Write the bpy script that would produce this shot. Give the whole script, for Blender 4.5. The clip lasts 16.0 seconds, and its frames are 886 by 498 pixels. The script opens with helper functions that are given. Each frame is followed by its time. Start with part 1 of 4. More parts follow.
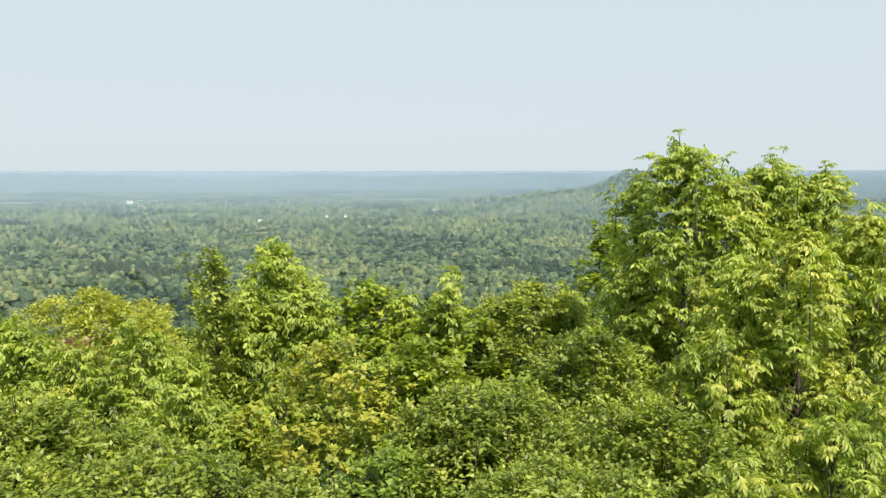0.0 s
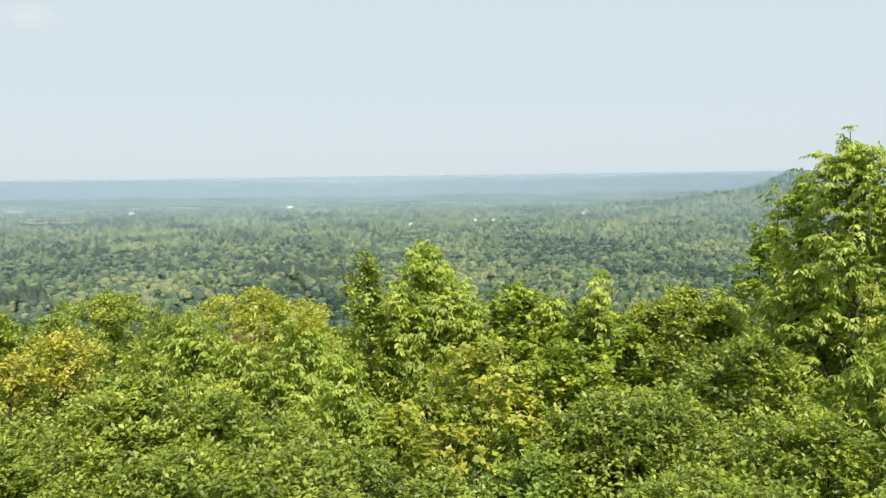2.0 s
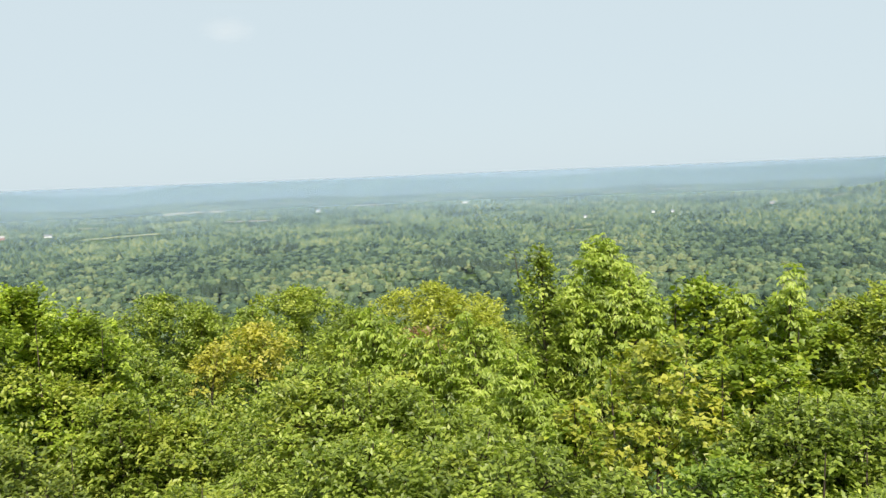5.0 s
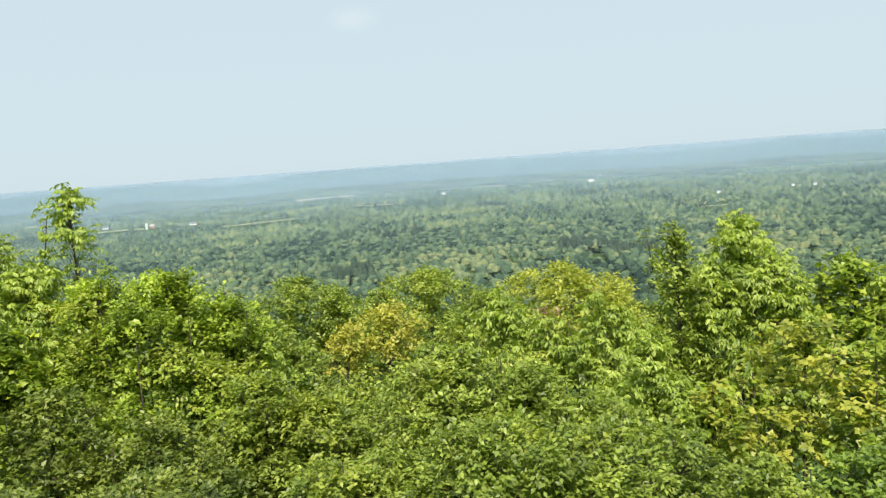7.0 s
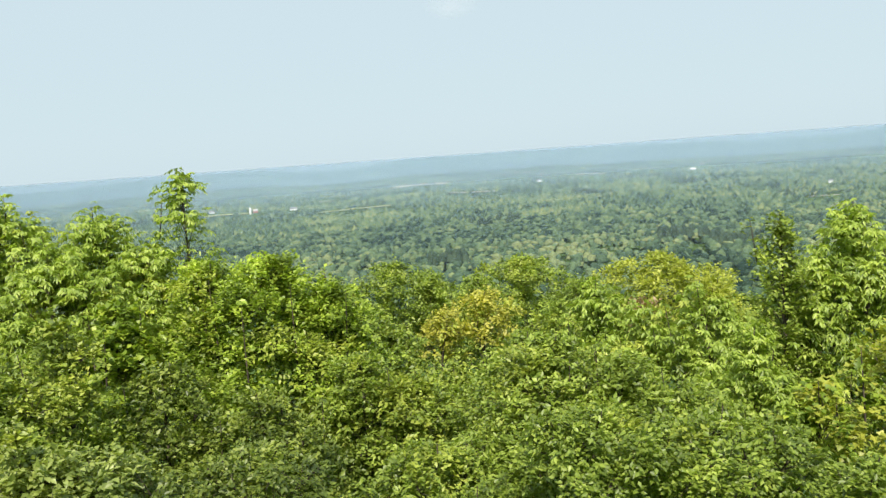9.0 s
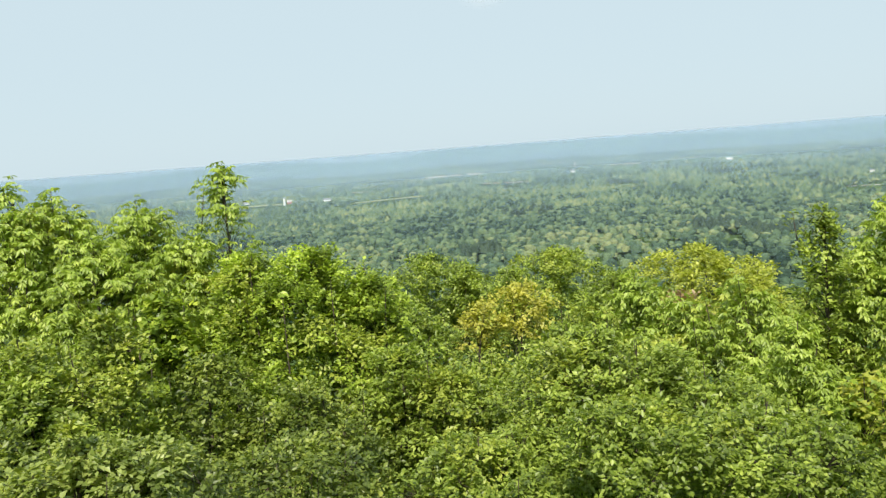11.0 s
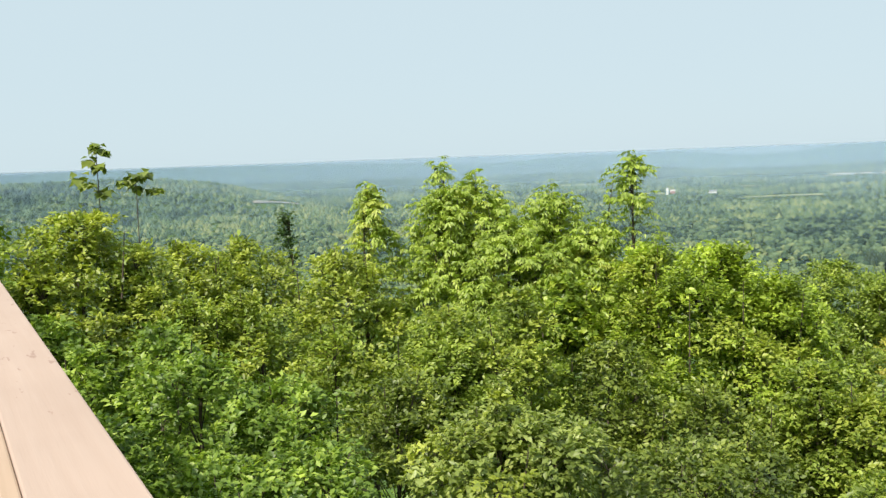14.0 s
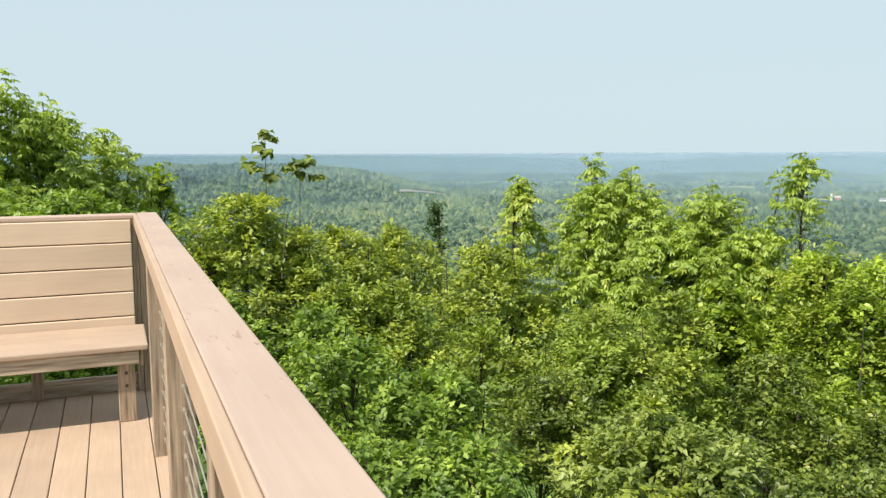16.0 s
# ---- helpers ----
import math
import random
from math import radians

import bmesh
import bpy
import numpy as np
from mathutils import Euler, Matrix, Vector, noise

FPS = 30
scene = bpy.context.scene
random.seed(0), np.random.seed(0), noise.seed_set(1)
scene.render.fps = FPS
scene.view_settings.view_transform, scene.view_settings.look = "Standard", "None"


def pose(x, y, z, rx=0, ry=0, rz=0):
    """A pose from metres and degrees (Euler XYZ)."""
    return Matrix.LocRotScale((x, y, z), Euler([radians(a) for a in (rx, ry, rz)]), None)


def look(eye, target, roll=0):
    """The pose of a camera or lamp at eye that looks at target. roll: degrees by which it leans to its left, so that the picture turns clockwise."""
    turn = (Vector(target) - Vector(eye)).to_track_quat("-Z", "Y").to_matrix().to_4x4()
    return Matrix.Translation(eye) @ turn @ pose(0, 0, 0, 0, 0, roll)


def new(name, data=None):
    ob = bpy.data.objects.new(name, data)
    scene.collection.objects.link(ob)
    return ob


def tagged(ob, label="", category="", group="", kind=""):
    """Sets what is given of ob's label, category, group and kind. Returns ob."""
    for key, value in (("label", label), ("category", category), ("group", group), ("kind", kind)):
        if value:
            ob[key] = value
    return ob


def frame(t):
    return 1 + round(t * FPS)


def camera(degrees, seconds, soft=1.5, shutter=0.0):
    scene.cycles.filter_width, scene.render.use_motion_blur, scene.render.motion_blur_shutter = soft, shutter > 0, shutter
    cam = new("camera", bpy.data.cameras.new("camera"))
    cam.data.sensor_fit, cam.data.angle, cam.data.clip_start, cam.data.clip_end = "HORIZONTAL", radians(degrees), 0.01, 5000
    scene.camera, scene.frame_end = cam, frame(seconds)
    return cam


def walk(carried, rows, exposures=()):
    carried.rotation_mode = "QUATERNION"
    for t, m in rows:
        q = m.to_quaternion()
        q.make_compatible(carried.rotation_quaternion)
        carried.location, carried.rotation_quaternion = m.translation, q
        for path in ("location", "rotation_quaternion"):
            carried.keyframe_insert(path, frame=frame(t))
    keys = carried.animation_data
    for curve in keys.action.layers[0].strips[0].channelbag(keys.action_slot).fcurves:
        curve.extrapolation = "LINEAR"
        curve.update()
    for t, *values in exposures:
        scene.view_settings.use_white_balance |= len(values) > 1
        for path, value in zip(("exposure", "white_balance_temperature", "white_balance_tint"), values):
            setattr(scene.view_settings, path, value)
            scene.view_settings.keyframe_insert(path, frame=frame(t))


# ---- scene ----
cam = camera(57.59, 16.0, soft=1.35)
PATH = [
    (0.0, pose(0.415, 0.418, 1.335, 84.59, 0.06, 0.00)),
    (0.5, pose(0.418, 0.434, 1.338, 84.46, 0.26, 2.83)),
    (1.0, pose(0.413, 0.410, 1.342, 84.83, 0.57, 5.67)),
    (1.5, pose(0.408, 0.403, 1.340, 84.87, 0.71, 7.96)),
    (2.0, pose(0.416, 0.392, 1.338, 84.90, 0.75, 10.46)),
    (2.5, pose(0.410, 0.424, 1.337, 85.07, 1.10, 12.76)),
    (3.0, pose(0.407, 0.460, 1.333, 85.29, 1.29, 15.27)),
    (3.5, pose(0.400, 0.494, 1.330, 85.39, 1.56, 17.64)),
    (4.0, pose(0.400, 0.496, 1.332, 85.10, 1.81, 19.61)),
    (6.5, pose(0.378, 0.451, 1.338, 84.26, 3.67, 28.57)),
    (7.0, pose(0.367, 0.465, 1.339, 83.92, 4.19, 31.49)),
    (7.5, pose(0.368, 0.452, 1.335, 83.85, 4.06, 34.25)),
    (8.0, pose(0.373, 0.451, 1.330, 83.39, 4.32, 36.71)),
    (8.5, pose(0.380, 0.434, 1.333, 83.50, 4.08, 37.49)),
    (9.0, pose(0.389, 0.402, 1.338, 83.50, 4.04, 38.28)),
    (11.5, pose(0.318, 0.284, 1.387, 82.89, 4.31, 42.41)),
    (12.0, pose(0.259, 0.211, 1.401, 83.04, 3.24, 46.78)),
    (12.5, pose(0.190, 0.175, 1.400, 83.04, 2.76, 52.37)),
    (13.0, pose(0.130, 0.153, 1.403, 83.18, 2.49, 58.18)),
    (13.5, pose(0.117, 0.117, 1.414, 83.50, 2.14, 62.94)),
    (14.0, pose(0.089, 0.092, 1.423, 83.63, 2.07, 67.40)),
    (14.5, pose(0.061, 0.069, 1.428, 83.59, 1.59, 70.54)),
    (15.0, pose(0.032, 0.049, 1.422, 83.85, 0.82, 72.81)),
    (15.5, pose(0.006, 0.024, 1.419, 83.67, 0.47, 75.18)),
    (16.0, pose(-0.000, -0.000, 1.430, 83.37, 0.17, 77.66)),
]
walk(cam, PATH, [(0, 0.32, 6800, 17), (4, 0.32, 6700, 15), (9, 0.32, 6450, 11), (12.5, 0.32, 6450, 11), (16, 0.32, 6450, 11)])

# ---- world, sun, exposure ----
SUN_AZ, SUN_EL = -150.0, 53.0          # degrees; azimuth counts from +y towards -x
scene.view_settings.exposure = 0.3
world = bpy.data.worlds.new("world")
scene.world = world
world.use_nodes = True
wn = world.node_tree
wn.nodes.clear()
sky = wn.nodes.new("ShaderNodeTexSky")
sky.sky_type, sky.sun_disc = "NISHITA", False
sky.sun_elevation, sky.sun_rotation = radians(SUN_EL), radians(-SUN_AZ)
sky.altitude, sky.air_density, sky.dust_density, sky.ozone_density = 300, 1.0, 1.2, 1.5
veil = wn.nodes.new("ShaderNodeMix")
veil.data_type = "RGBA"
veil.inputs[0].default_value = 0.93
veil.inputs[7].default_value = (6.3, 7.7, 8.2, 1)      # milky summer haze over the whole sky
back = wn.nodes.new("ShaderNodeBackground")
back.inputs["Strength"].default_value = 0.083
wout = wn.nodes.new("ShaderNodeOutputWorld")
wn.links.new(sky.outputs[0], veil.inputs[6])
wn.links.new(veil.outputs[2], back.inputs["Color"])
wn.links.new(back.outputs[0], wout.inputs[0])

sun_data = bpy.data.lights.new("sun", "SUN")
sun_data.energy, sun_data.angle, sun_data.color = 4.9, radians(0.9), (1.0, 0.93, 0.82)
sun = new("sun", sun_data)
sa, se = radians(SUN_AZ), radians(SUN_EL)
sun_from = Vector((-math.sin(sa) * math.cos(se), math.cos(sa) * math.cos(se), math.sin(se)))
sun.matrix_world = look(sun_from * 50, (0, 0, 0))

rng = np.random.default_rng(7)


# ---- materials ----
def node_material(name):
    m = bpy.data.materials.new(name)
    m.use_nodes = True
    nt = m.node_tree
    return m, nt, nt.nodes["Principled BSDF"], nt.nodes["Material Output"]


def ramp_node(nt, stops):
    n = nt.nodes.new("ShaderNodeValToRGB")
    e = n.color_ramp.elements
    while len(e) < len(stops):
        e.new(0.5)
    for el, (p, c) in zip(e, stops):
        el.position, el.color = p, (*c, 1)
    return n


def noise_node(nt, coord, scale, detail=4.0, rough=0.55):
    n = nt.nodes.new("ShaderNodeTexNoise")
    n.inputs["Scale"].default_value, n.inputs["Detail"].default_value = scale, detail
    n.inputs["Roughness"].default_value = rough
    nt.links.new(coord, n.inputs["Vector"])
    return n


def mix_color(nt, a, b, fac, mode="MIX"):
    n = nt.nodes.new("ShaderNodeMix")
    n.data_type, n.blend_type = "RGBA", mode
    for sock, v in ((n.inputs[6], a), (n.inputs[7], b), (n.inputs[0], fac)):
        if isinstance(v, (int, float)):
            sock.default_value = v
        elif isinstance(v, tuple):
            sock.default_value = (*v, 1)
        else:
            nt.links.new(v, sock)
    return n.outputs[2]


def bump_node(nt, height, strength, distance):
    b = nt.nodes.new("ShaderNodeBump")
    b.inputs["Strength"].default_value, b.inputs["Distance"].default_value = strength, distance
    nt.links.new(height, b.inputs["Height"])
    return b.outputs[0]


def leaf_material(name, dark, mid, light, patch=2.6, through_light=0.35):
    """Leaves: each leaf its own shade, patches of older and younger foliage, light shining through."""
    m, nt, p, out = node_material(name)
    geo = nt.nodes.new("ShaderNodeNewGeometry")
    tex = nt.nodes.new("ShaderNodeTexCoord")
    ramp = ramp_node(nt, [(0.0, dark), (0.5, mid), (1.0, light)])
    n = noise_node(nt, tex.outputs["Object"], patch, 2.0)
    add = nt.nodes.new("ShaderNodeMath")
    add.operation = "MULTIPLY_ADD"
    nt.links.new(geo.outputs["Random Per Island"], add.inputs[0])
    add.inputs[1].default_value = 0.38
    sub = nt.nodes.new("ShaderNodeMath")
    sub.operation = "MULTIPLY_ADD"
    nt.links.new(n.outputs["Fac"], sub.inputs[0])
    sub.inputs[1].default_value, sub.inputs[2].default_value = 1.4, -0.40
    nt.links.new(sub.outputs[0], add.inputs[2])
    nt.links.new(add.outputs[0], ramp.inputs["Fac"])
    nt.links.new(ramp.outputs[0], p.inputs["Base Color"])
    p.inputs["Roughness"].default_value = 0.46
    p.inputs["Specular IOR Level"].default_value = 0.55
    tr = nt.nodes.new("ShaderNodeBsdfTranslucent")
    tint = mix_color(nt, ramp.outputs[0], (1.36, 1.40, 0.6), 1.0, "MULTIPLY")
    nt.links.new(tint, tr.inputs["Color"])
    mx = nt.nodes.new("ShaderNodeMixShader")
    mx.inputs[0].default_value = through_light
    nt.links.new(p.outputs[0], mx.inputs[1])
    nt.links.new(tr.outputs[0], mx.inputs[2])
    nt.links.new(mx.outputs[0], out.inputs["Surface"])
    return m


def bark_material(name, a, b):
    m, nt, p, out = node_material(name)
    tex = nt.nodes.new("ShaderNodeTexCoord")
    mp = nt.nodes.new("ShaderNodeMapping")
    mp.inputs["Scale"].default_value = (1, 1, 0.15)
    nt.links.new(tex.outputs["Object"], mp.inputs[0])
    n = noise_node(nt, mp.outputs[0], 30)
    ramp = ramp_node(nt, [(0.3, a), (0.7, b)])
    nt.links.new(n.outputs["Fac"], ramp.inputs[0])
    nt.links.new(ramp.outputs[0], p.inputs["Base Color"])
    nt.links.new(bump_node(nt, n.outputs["Fac"], 0.6, 0.01), p.inputs["Normal"])
    p.inputs["Roughness"].default_value = 0.9
    return m


def board_material(name, a, b, weather=0.0, knots=False, axis=0, scuffs=False):
    """Sawn or painted boards: long grain, blotches, each board its own shade."""
    m, nt, p, out = node_material(name)
    tex = nt.nodes.new("ShaderNodeTexCoord")
    info = nt.nodes.new("ShaderNodeObjectInfo")
    mp = nt.nodes.new("ShaderNodeMapping")
    sc = [14.0, 14.0, 14.0]
    sc[axis] = 0.7
    mp.inputs["Scale"].default_value = sc
    off = nt.nodes.new("ShaderNodeVectorMath")
    off.operation = "ADD"
    nt.links.new(tex.outputs["Object"], off.inputs[0])
    nt.links.new(info.outputs["Random"], off.inputs[1])
    nt.links.new(off.outputs[0], mp.inputs[0])
    grain = noise_node(nt, mp.outputs[0], 5.0, 6.0, 0.6)
    blot = noise_node(nt, off.outputs[0], 2.3, 3.0)
    ramp = ramp_node(nt, [(0.3, a), (0.72, b)])
    nt.links.new(grain.outputs["Fac"], ramp.inputs[0])
    col = mix_color(nt, ramp.outputs[0], (0.72, 0.70, 0.68), blot.outputs["Fac"], "MULTIPLY")
    if weather:
        wr = ramp_node(nt, [(0.52, (0, 0, 0)), (0.75, (1, 1, 1))])
        nt.links.new(blot.outputs["Fac"], wr.inputs[0])
        sc2 = nt.nodes.new("ShaderNodeMath")
        sc2.operation = "MULTIPLY"
        sc2.inputs[1].default_value = weather
        nt.links.new(wr.outputs[0], sc2.inputs[0])
        col = mix_color(nt, col, (0.30, 0.27, 0.24), sc2.outputs[0])
    if knots:
        vo = nt.nodes.new("ShaderNodeTexVoronoi")
        vo.inputs["Scale"].default_value = 5.0
        nt.links.new(off.outputs[0], vo.inputs["Vector"])
        kr = ramp_node(nt, [(0.07, (1, 1, 1)), (0.13, (0, 0, 0))])
        nt.links.new(vo.outputs["Distance"], kr.inputs[0])
        col = mix_color(nt, col, (0.16, 0.09, 0.05), kr.outputs[0])
    if scuffs:
        sm = nt.nodes.new("ShaderNodeMapping")
        sm.inputs["Scale"].default_value, sm.inputs["Rotation"].default_value = (5.0, 17.0, 5.0), (0, 0, 0.5)
        nt.links.new(off.outputs[0], sm.inputs[0])
        sn = noise_node(nt, sm.outputs[0], 2.2, 3.0, 0.65)
        sr = ramp_node(nt, [(0.655, (0, 0, 0)), (0.70, (0.7, 0.7, 0.7))])
        nt.links.new(sn.outputs["Fac"], sr.inputs[0])
        col = mix_color(nt, col, (0.28, 0.17, 0.13), sr.outputs[0])
    hs = nt.nodes.new("ShaderNodeHueSaturation")
    vr = nt.nodes.new("ShaderNodeMapRange")
    vr.inputs["To Min"].default_value, vr.inputs["To Max"].default_value = 0.93, 1.06
    nt.links.new(info.outputs["Random"], vr.inputs[0])
    nt.links.new(vr.outputs[0], hs.inputs["Value"])
    nt.links.new(col, hs.inputs["Color"])
    nt.links.new(hs.outputs[0], p.inputs["Base Color"])
    nt.links.new(bump_node(nt, grain.outputs["Fac"], 0.25, 0.003), p.inputs["Normal"])
    p.inputs["Roughness"].default_value = 0.7
    return m


def plain_material(name, color, rough=0.7, metal=0.0, vary=0.12, scale=3.0):
    m, nt, p, out = node_material(name)
    tex = nt.nodes.new("ShaderNodeTexCoord")
    n = noise_node(nt, tex.outputs["Object"], scale)
    ramp = ramp_node(nt, [(0.3, tuple(c * (1 - vary) for c in color)), (0.7, tuple(min(1, c * (1 + vary)) for c in color))])
    nt.links.new(n.outputs["Fac"], ramp.inputs[0])
    nt.links.new(ramp.outputs[0], p.inputs["Base Color"])
    p.inputs["Roughness"].default_value, p.inputs["Metallic"].default_value = rough, metal
    return m


def woods_material(name, stops, patch=0.004, fine=0.45):
    """Far tree crowns: each crown its own green, large patches, leafy relief."""
    m, nt, p, out = node_material(name)
    geo = nt.nodes.new("ShaderNodeNewGeometry")
    n = noise_node(nt, geo.outputs["Position"], patch, 3.0)
    f = noise_node(nt, geo.outputs["Position"], fine, 3.0, 0.7)
    add = nt.nodes.new("ShaderNodeMath")
    add.operation = "MULTIPLY_ADD"
    nt.links.new(geo.outputs["Random Per Island"], add.inputs[0])
    add.inputs[1].default_value = 0.85
    s = nt.nodes.new("ShaderNodeMath")
    s.operation = "MULTIPLY_ADD"
    nt.links.new(n.outputs["Fac"], s.inputs[0])
    s.inputs[1].default_value, s.inputs[2].default_value = 1.7, -0.77
    nt.links.new(s.outputs[0], add.inputs[2])
    ramp = ramp_node(nt, stops)
    nt.links.new(add.outputs[0], ramp.inputs[0])
    fr = ramp_node(nt, [(0.36, (0.78, 0.78, 0.79)), (0.64, (1.24, 1.23, 1.2))])
    nt.links.new(f.outputs["Fac"], fr.inputs[0])
    nt.links.new(mix_color(nt, ramp.outputs[0], fr.outputs[0], 1.0, "MULTIPLY"), p.inputs["Base Color"])
    nt.links.new(bump_node(nt, f.outputs["Fac"], 1.0, 2.2), p.inputs["Normal"])
    p.inputs["Roughness"].default_value = 0.85
    p.inputs["Specular IOR Level"].default_value = 0.1
    return m


ASH = leaf_material("ash_leaves", (0.086, 0.134, 0.018), (0.302, 0.403, 0.055), (0.553, 0.631, 0.129))
ASH_GOLD = leaf_material("yellowing_ash_leaves", (0.144, 0.188, 0.0289), (0.412, 0.474, 0.0722), (0.669, 0.669, 0.161))
FINE = leaf_material("small_leaves", (0.047, 0.077, 0.011), (0.219, 0.296, 0.038), (0.537, 0.625, 0.119))
FINE_GOLD = leaf_material("golden_small_leaves", (0.10, 0.135, 0.017), (0.315, 0.375, 0.05), (0.60, 0.645, 0.13))
HAWTHORN = leaf_material("hawthorn_leaves", (0.052, 0.088, 0.01), (0.251, 0.345, 0.035), (0.649, 0.766, 0.106))
# hawthorn greens darkened for shade low on the slope; also the saplings' dark leaves
DARKENED_OLIVE = leaf_material("darkened_olive_leaves", (0.035, 0.058, 0.009), (0.159, 0.215, 0.031), (0.437, 0.493, 0.099))
MAPLE = leaf_material("maple_leaves", (0.053, 0.093, 0.01), (0.216, 0.31, 0.029), (0.56, 0.622, 0.067))
MAPLE_GOLD = leaf_material("yellow_tinged_maple_leaves", (0.14, 0.18, 0.025), (0.37, 0.40, 0.055), (0.64, 0.60, 0.11))
SHRUB = leaf_material("shrub_leaves", (0.033, 0.063, 0.01), (0.184, 0.283, 0.038), (0.559, 0.677, 0.122))
YELLOW = leaf_material("golden_yellow_leaves", (0.21, 0.215, 0.033), (0.44, 0.43, 0.065), (0.66, 0.61, 0.13))
GOLD_BIRCH = leaf_material("yellow_green_birch_leaves", (0.15, 0.18, 0.02), (0.36, 0.40, 0.05), (0.63, 0.64, 0.13))
VIBURNUM = leaf_material("pale_viburnum_leaves", (0.088, 0.132, 0.025), (0.264, 0.326, 0.068), (0.546, 0.598, 0.204))
WITHERED = leaf_material("withered_leaves", (0.16, 0.10, 0.05), (0.34, 0.23, 0.12), (0.48, 0.38, 0.18))
DARK_LEAVES = leaf_material("dark_leaves", (0.02, 0.05, 0.012), (0.06, 0.11, 0.025), (0.13, 0.20, 0.045))
BARK = bark_material("bark", (0.035, 0.026, 0.018), (0.11, 0.085, 0.06))
# crown greens with the blue of the valley haze mixed in
HAZED_WOODS = woods_material("woods", [(0.0, (0.022, 0.045, 0.032)), (0.35, (0.074, 0.123, 0.073)), (0.7, (0.133, 0.194, 0.095)), (1.0, (0.226, 0.266, 0.12))])
CONIFER = woods_material("conifer_woods", [(0.0, (0.030, 0.052, 0.036)), (1.0, (0.066, 0.10, 0.060))])
FLOOR_GREEN = woods_material("wooded_ground", [(0.0, (0.02, 0.045, 0.014)), (0.4, (0.05, 0.09, 0.022)), (0.75, (0.09, 0.15, 0.03)), (1.0, (0.18, 0.20, 0.07))], patch=0.0025, fine=0.03)
FIELD = plain_material("mown_field", (0.27, 0.31, 0.13), 0.9, vary=0.25, scale=0.02)
HAY = plain_material("ripe_field", (0.31, 0.295, 0.22), 0.9, vary=0.2, scale=0.02)
CAP_WOOD = board_material("pale_pink_board_paint", (0.50, 0.37, 0.295), (0.53, 0.40, 0.325), 0.0, scuffs=True)
FLOOR_WOOD = board_material("tan_deck_paint", (0.48, 0.34, 0.235), (0.54, 0.39, 0.28), 0.12)
# bench back, paler than the seat: sunlight on it is put into the paint
BACK_WOOD = board_material("sun_paled_tan_paint", (0.72, 0.55, 0.40), (0.78, 0.605, 0.45), 0.0, axis=1)
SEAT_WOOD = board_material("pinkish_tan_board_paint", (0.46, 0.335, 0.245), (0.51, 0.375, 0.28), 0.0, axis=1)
RAW_WOOD = board_material("weathered_lumber", (0.16, 0.10, 0.065), (0.62, 0.475, 0.335), 0.4, True, axis=2)
RAW_BEAM = board_material("weathered_beam", (0.20, 0.14, 0.09), (0.68, 0.56, 0.43), 0.4, True, axis=1)
STEEL = plain_material("galvanised_steel", (0.46, 0.41, 0.34), 0.5, 0.7)
BOLT = plain_material("dark_bolts", (0.10, 0.075, 0.06), 0.5, 0.7)
WHITE = plain_material("white_siding", (0.8, 0.8, 0.78), 0.6)
RED = plain_material("red_barn_paint", (0.36, 0.15, 0.11), 0.7)
ROOF = plain_material("grey_roofing", (0.22, 0.22, 0.23), 0.7)
GRAVEL = plain_material("pale_road", (0.5, 0.47, 0.42), 0.9)


# ---- mesh helpers ----
def mesh_from(name, verts, tris, material):
    """A mesh out of numpy arrays of corners and triangles (or quads)."""
    me = bpy.data.meshes.new(name)
    faces = np.asarray(tris, dtype=np.int32)
    k = faces.shape[1]
    me.vertices.add(len(verts))
    me.vertices.foreach_set("co", np.ascontiguousarray(verts, dtype=np.float32).ravel())
    me.loops.add(faces.size)
    me.loops.foreach_set("vertex_index", faces.ravel())
    me.polygons.add(len(faces))
    me.polygons.foreach_set("loop_start", np.arange(0, faces.size, k, dtype=np.int32))
    me.update(calc_edges=True)
    me.materials.append(material)
    return me


def part(name, bm, material, parent, label=""):
    me = bpy.data.meshes.new(name)
    bm.to_mesh(me)
    bm.free()
    me.materials.append(material)
    ob = new(name, me)
    ob.parent = parent
    return tagged(ob, label) if label else ob


def child(name, me, parent, label=""):
    ob = new(name, me)
    ob.parent = parent
    return tagged(ob, label) if label else ob


def box_bm(x0, x1, y0, y1, z0, z1, bevel=0.004, seg=1):
    bm = bmesh.new()
    bmesh.ops.create_cube(bm, size=1, matrix=Matrix.LocRotScale(((x0 + x1) / 2, (y0 + y1) / 2, (z0 + z1) / 2), None, (x1 - x0, y1 - y0, z1 - z0)))
    if bevel:
        bmesh.ops.bevel(bm, geom=list(bm.edges), offset=bevel, segments=seg, affect="EDGES", profile=0.5)
    return bm


def unit(v):
    return v / np.maximum(np.linalg.norm(v, axis=-1, keepdims=True), 1e-9)


def polar(az, r):
    a = np.radians(az)
    return -np.sin(a) * r, np.cos(a) * r


# ---- ground ----
RIDGE = [(-180, -0.30), (-60, -0.30), (-29, -0.25), (-26, -0.45), (-20, -0.40), (-14.5, -0.35), (-9, -0.10), (-6.6, 0.02), (-3.7, -0.13),
         (-0.6, -0.18), (5.3, -0.26), (8.9, -0.04), (11, -0.26), (17, -0.40), (20.5, -0.20), (24, -0.14), (27, -0.06), (32, 0.00), (36, 0.02),
         (40, 0.04), (42, -0.06), (44, -0.37), (47.5, -0.44), (50, -0.16), (51.7, -0.05), (55.5, -0.10), (59, -0.13), (62.4, -0.36),
         (65.6, -0.44), (69, -0.23), (75, -0.10), (81, -0.02), (85, 0.03), (91, -0.05), (97, -0.05), (130, -0.20), (180, -0.30)]
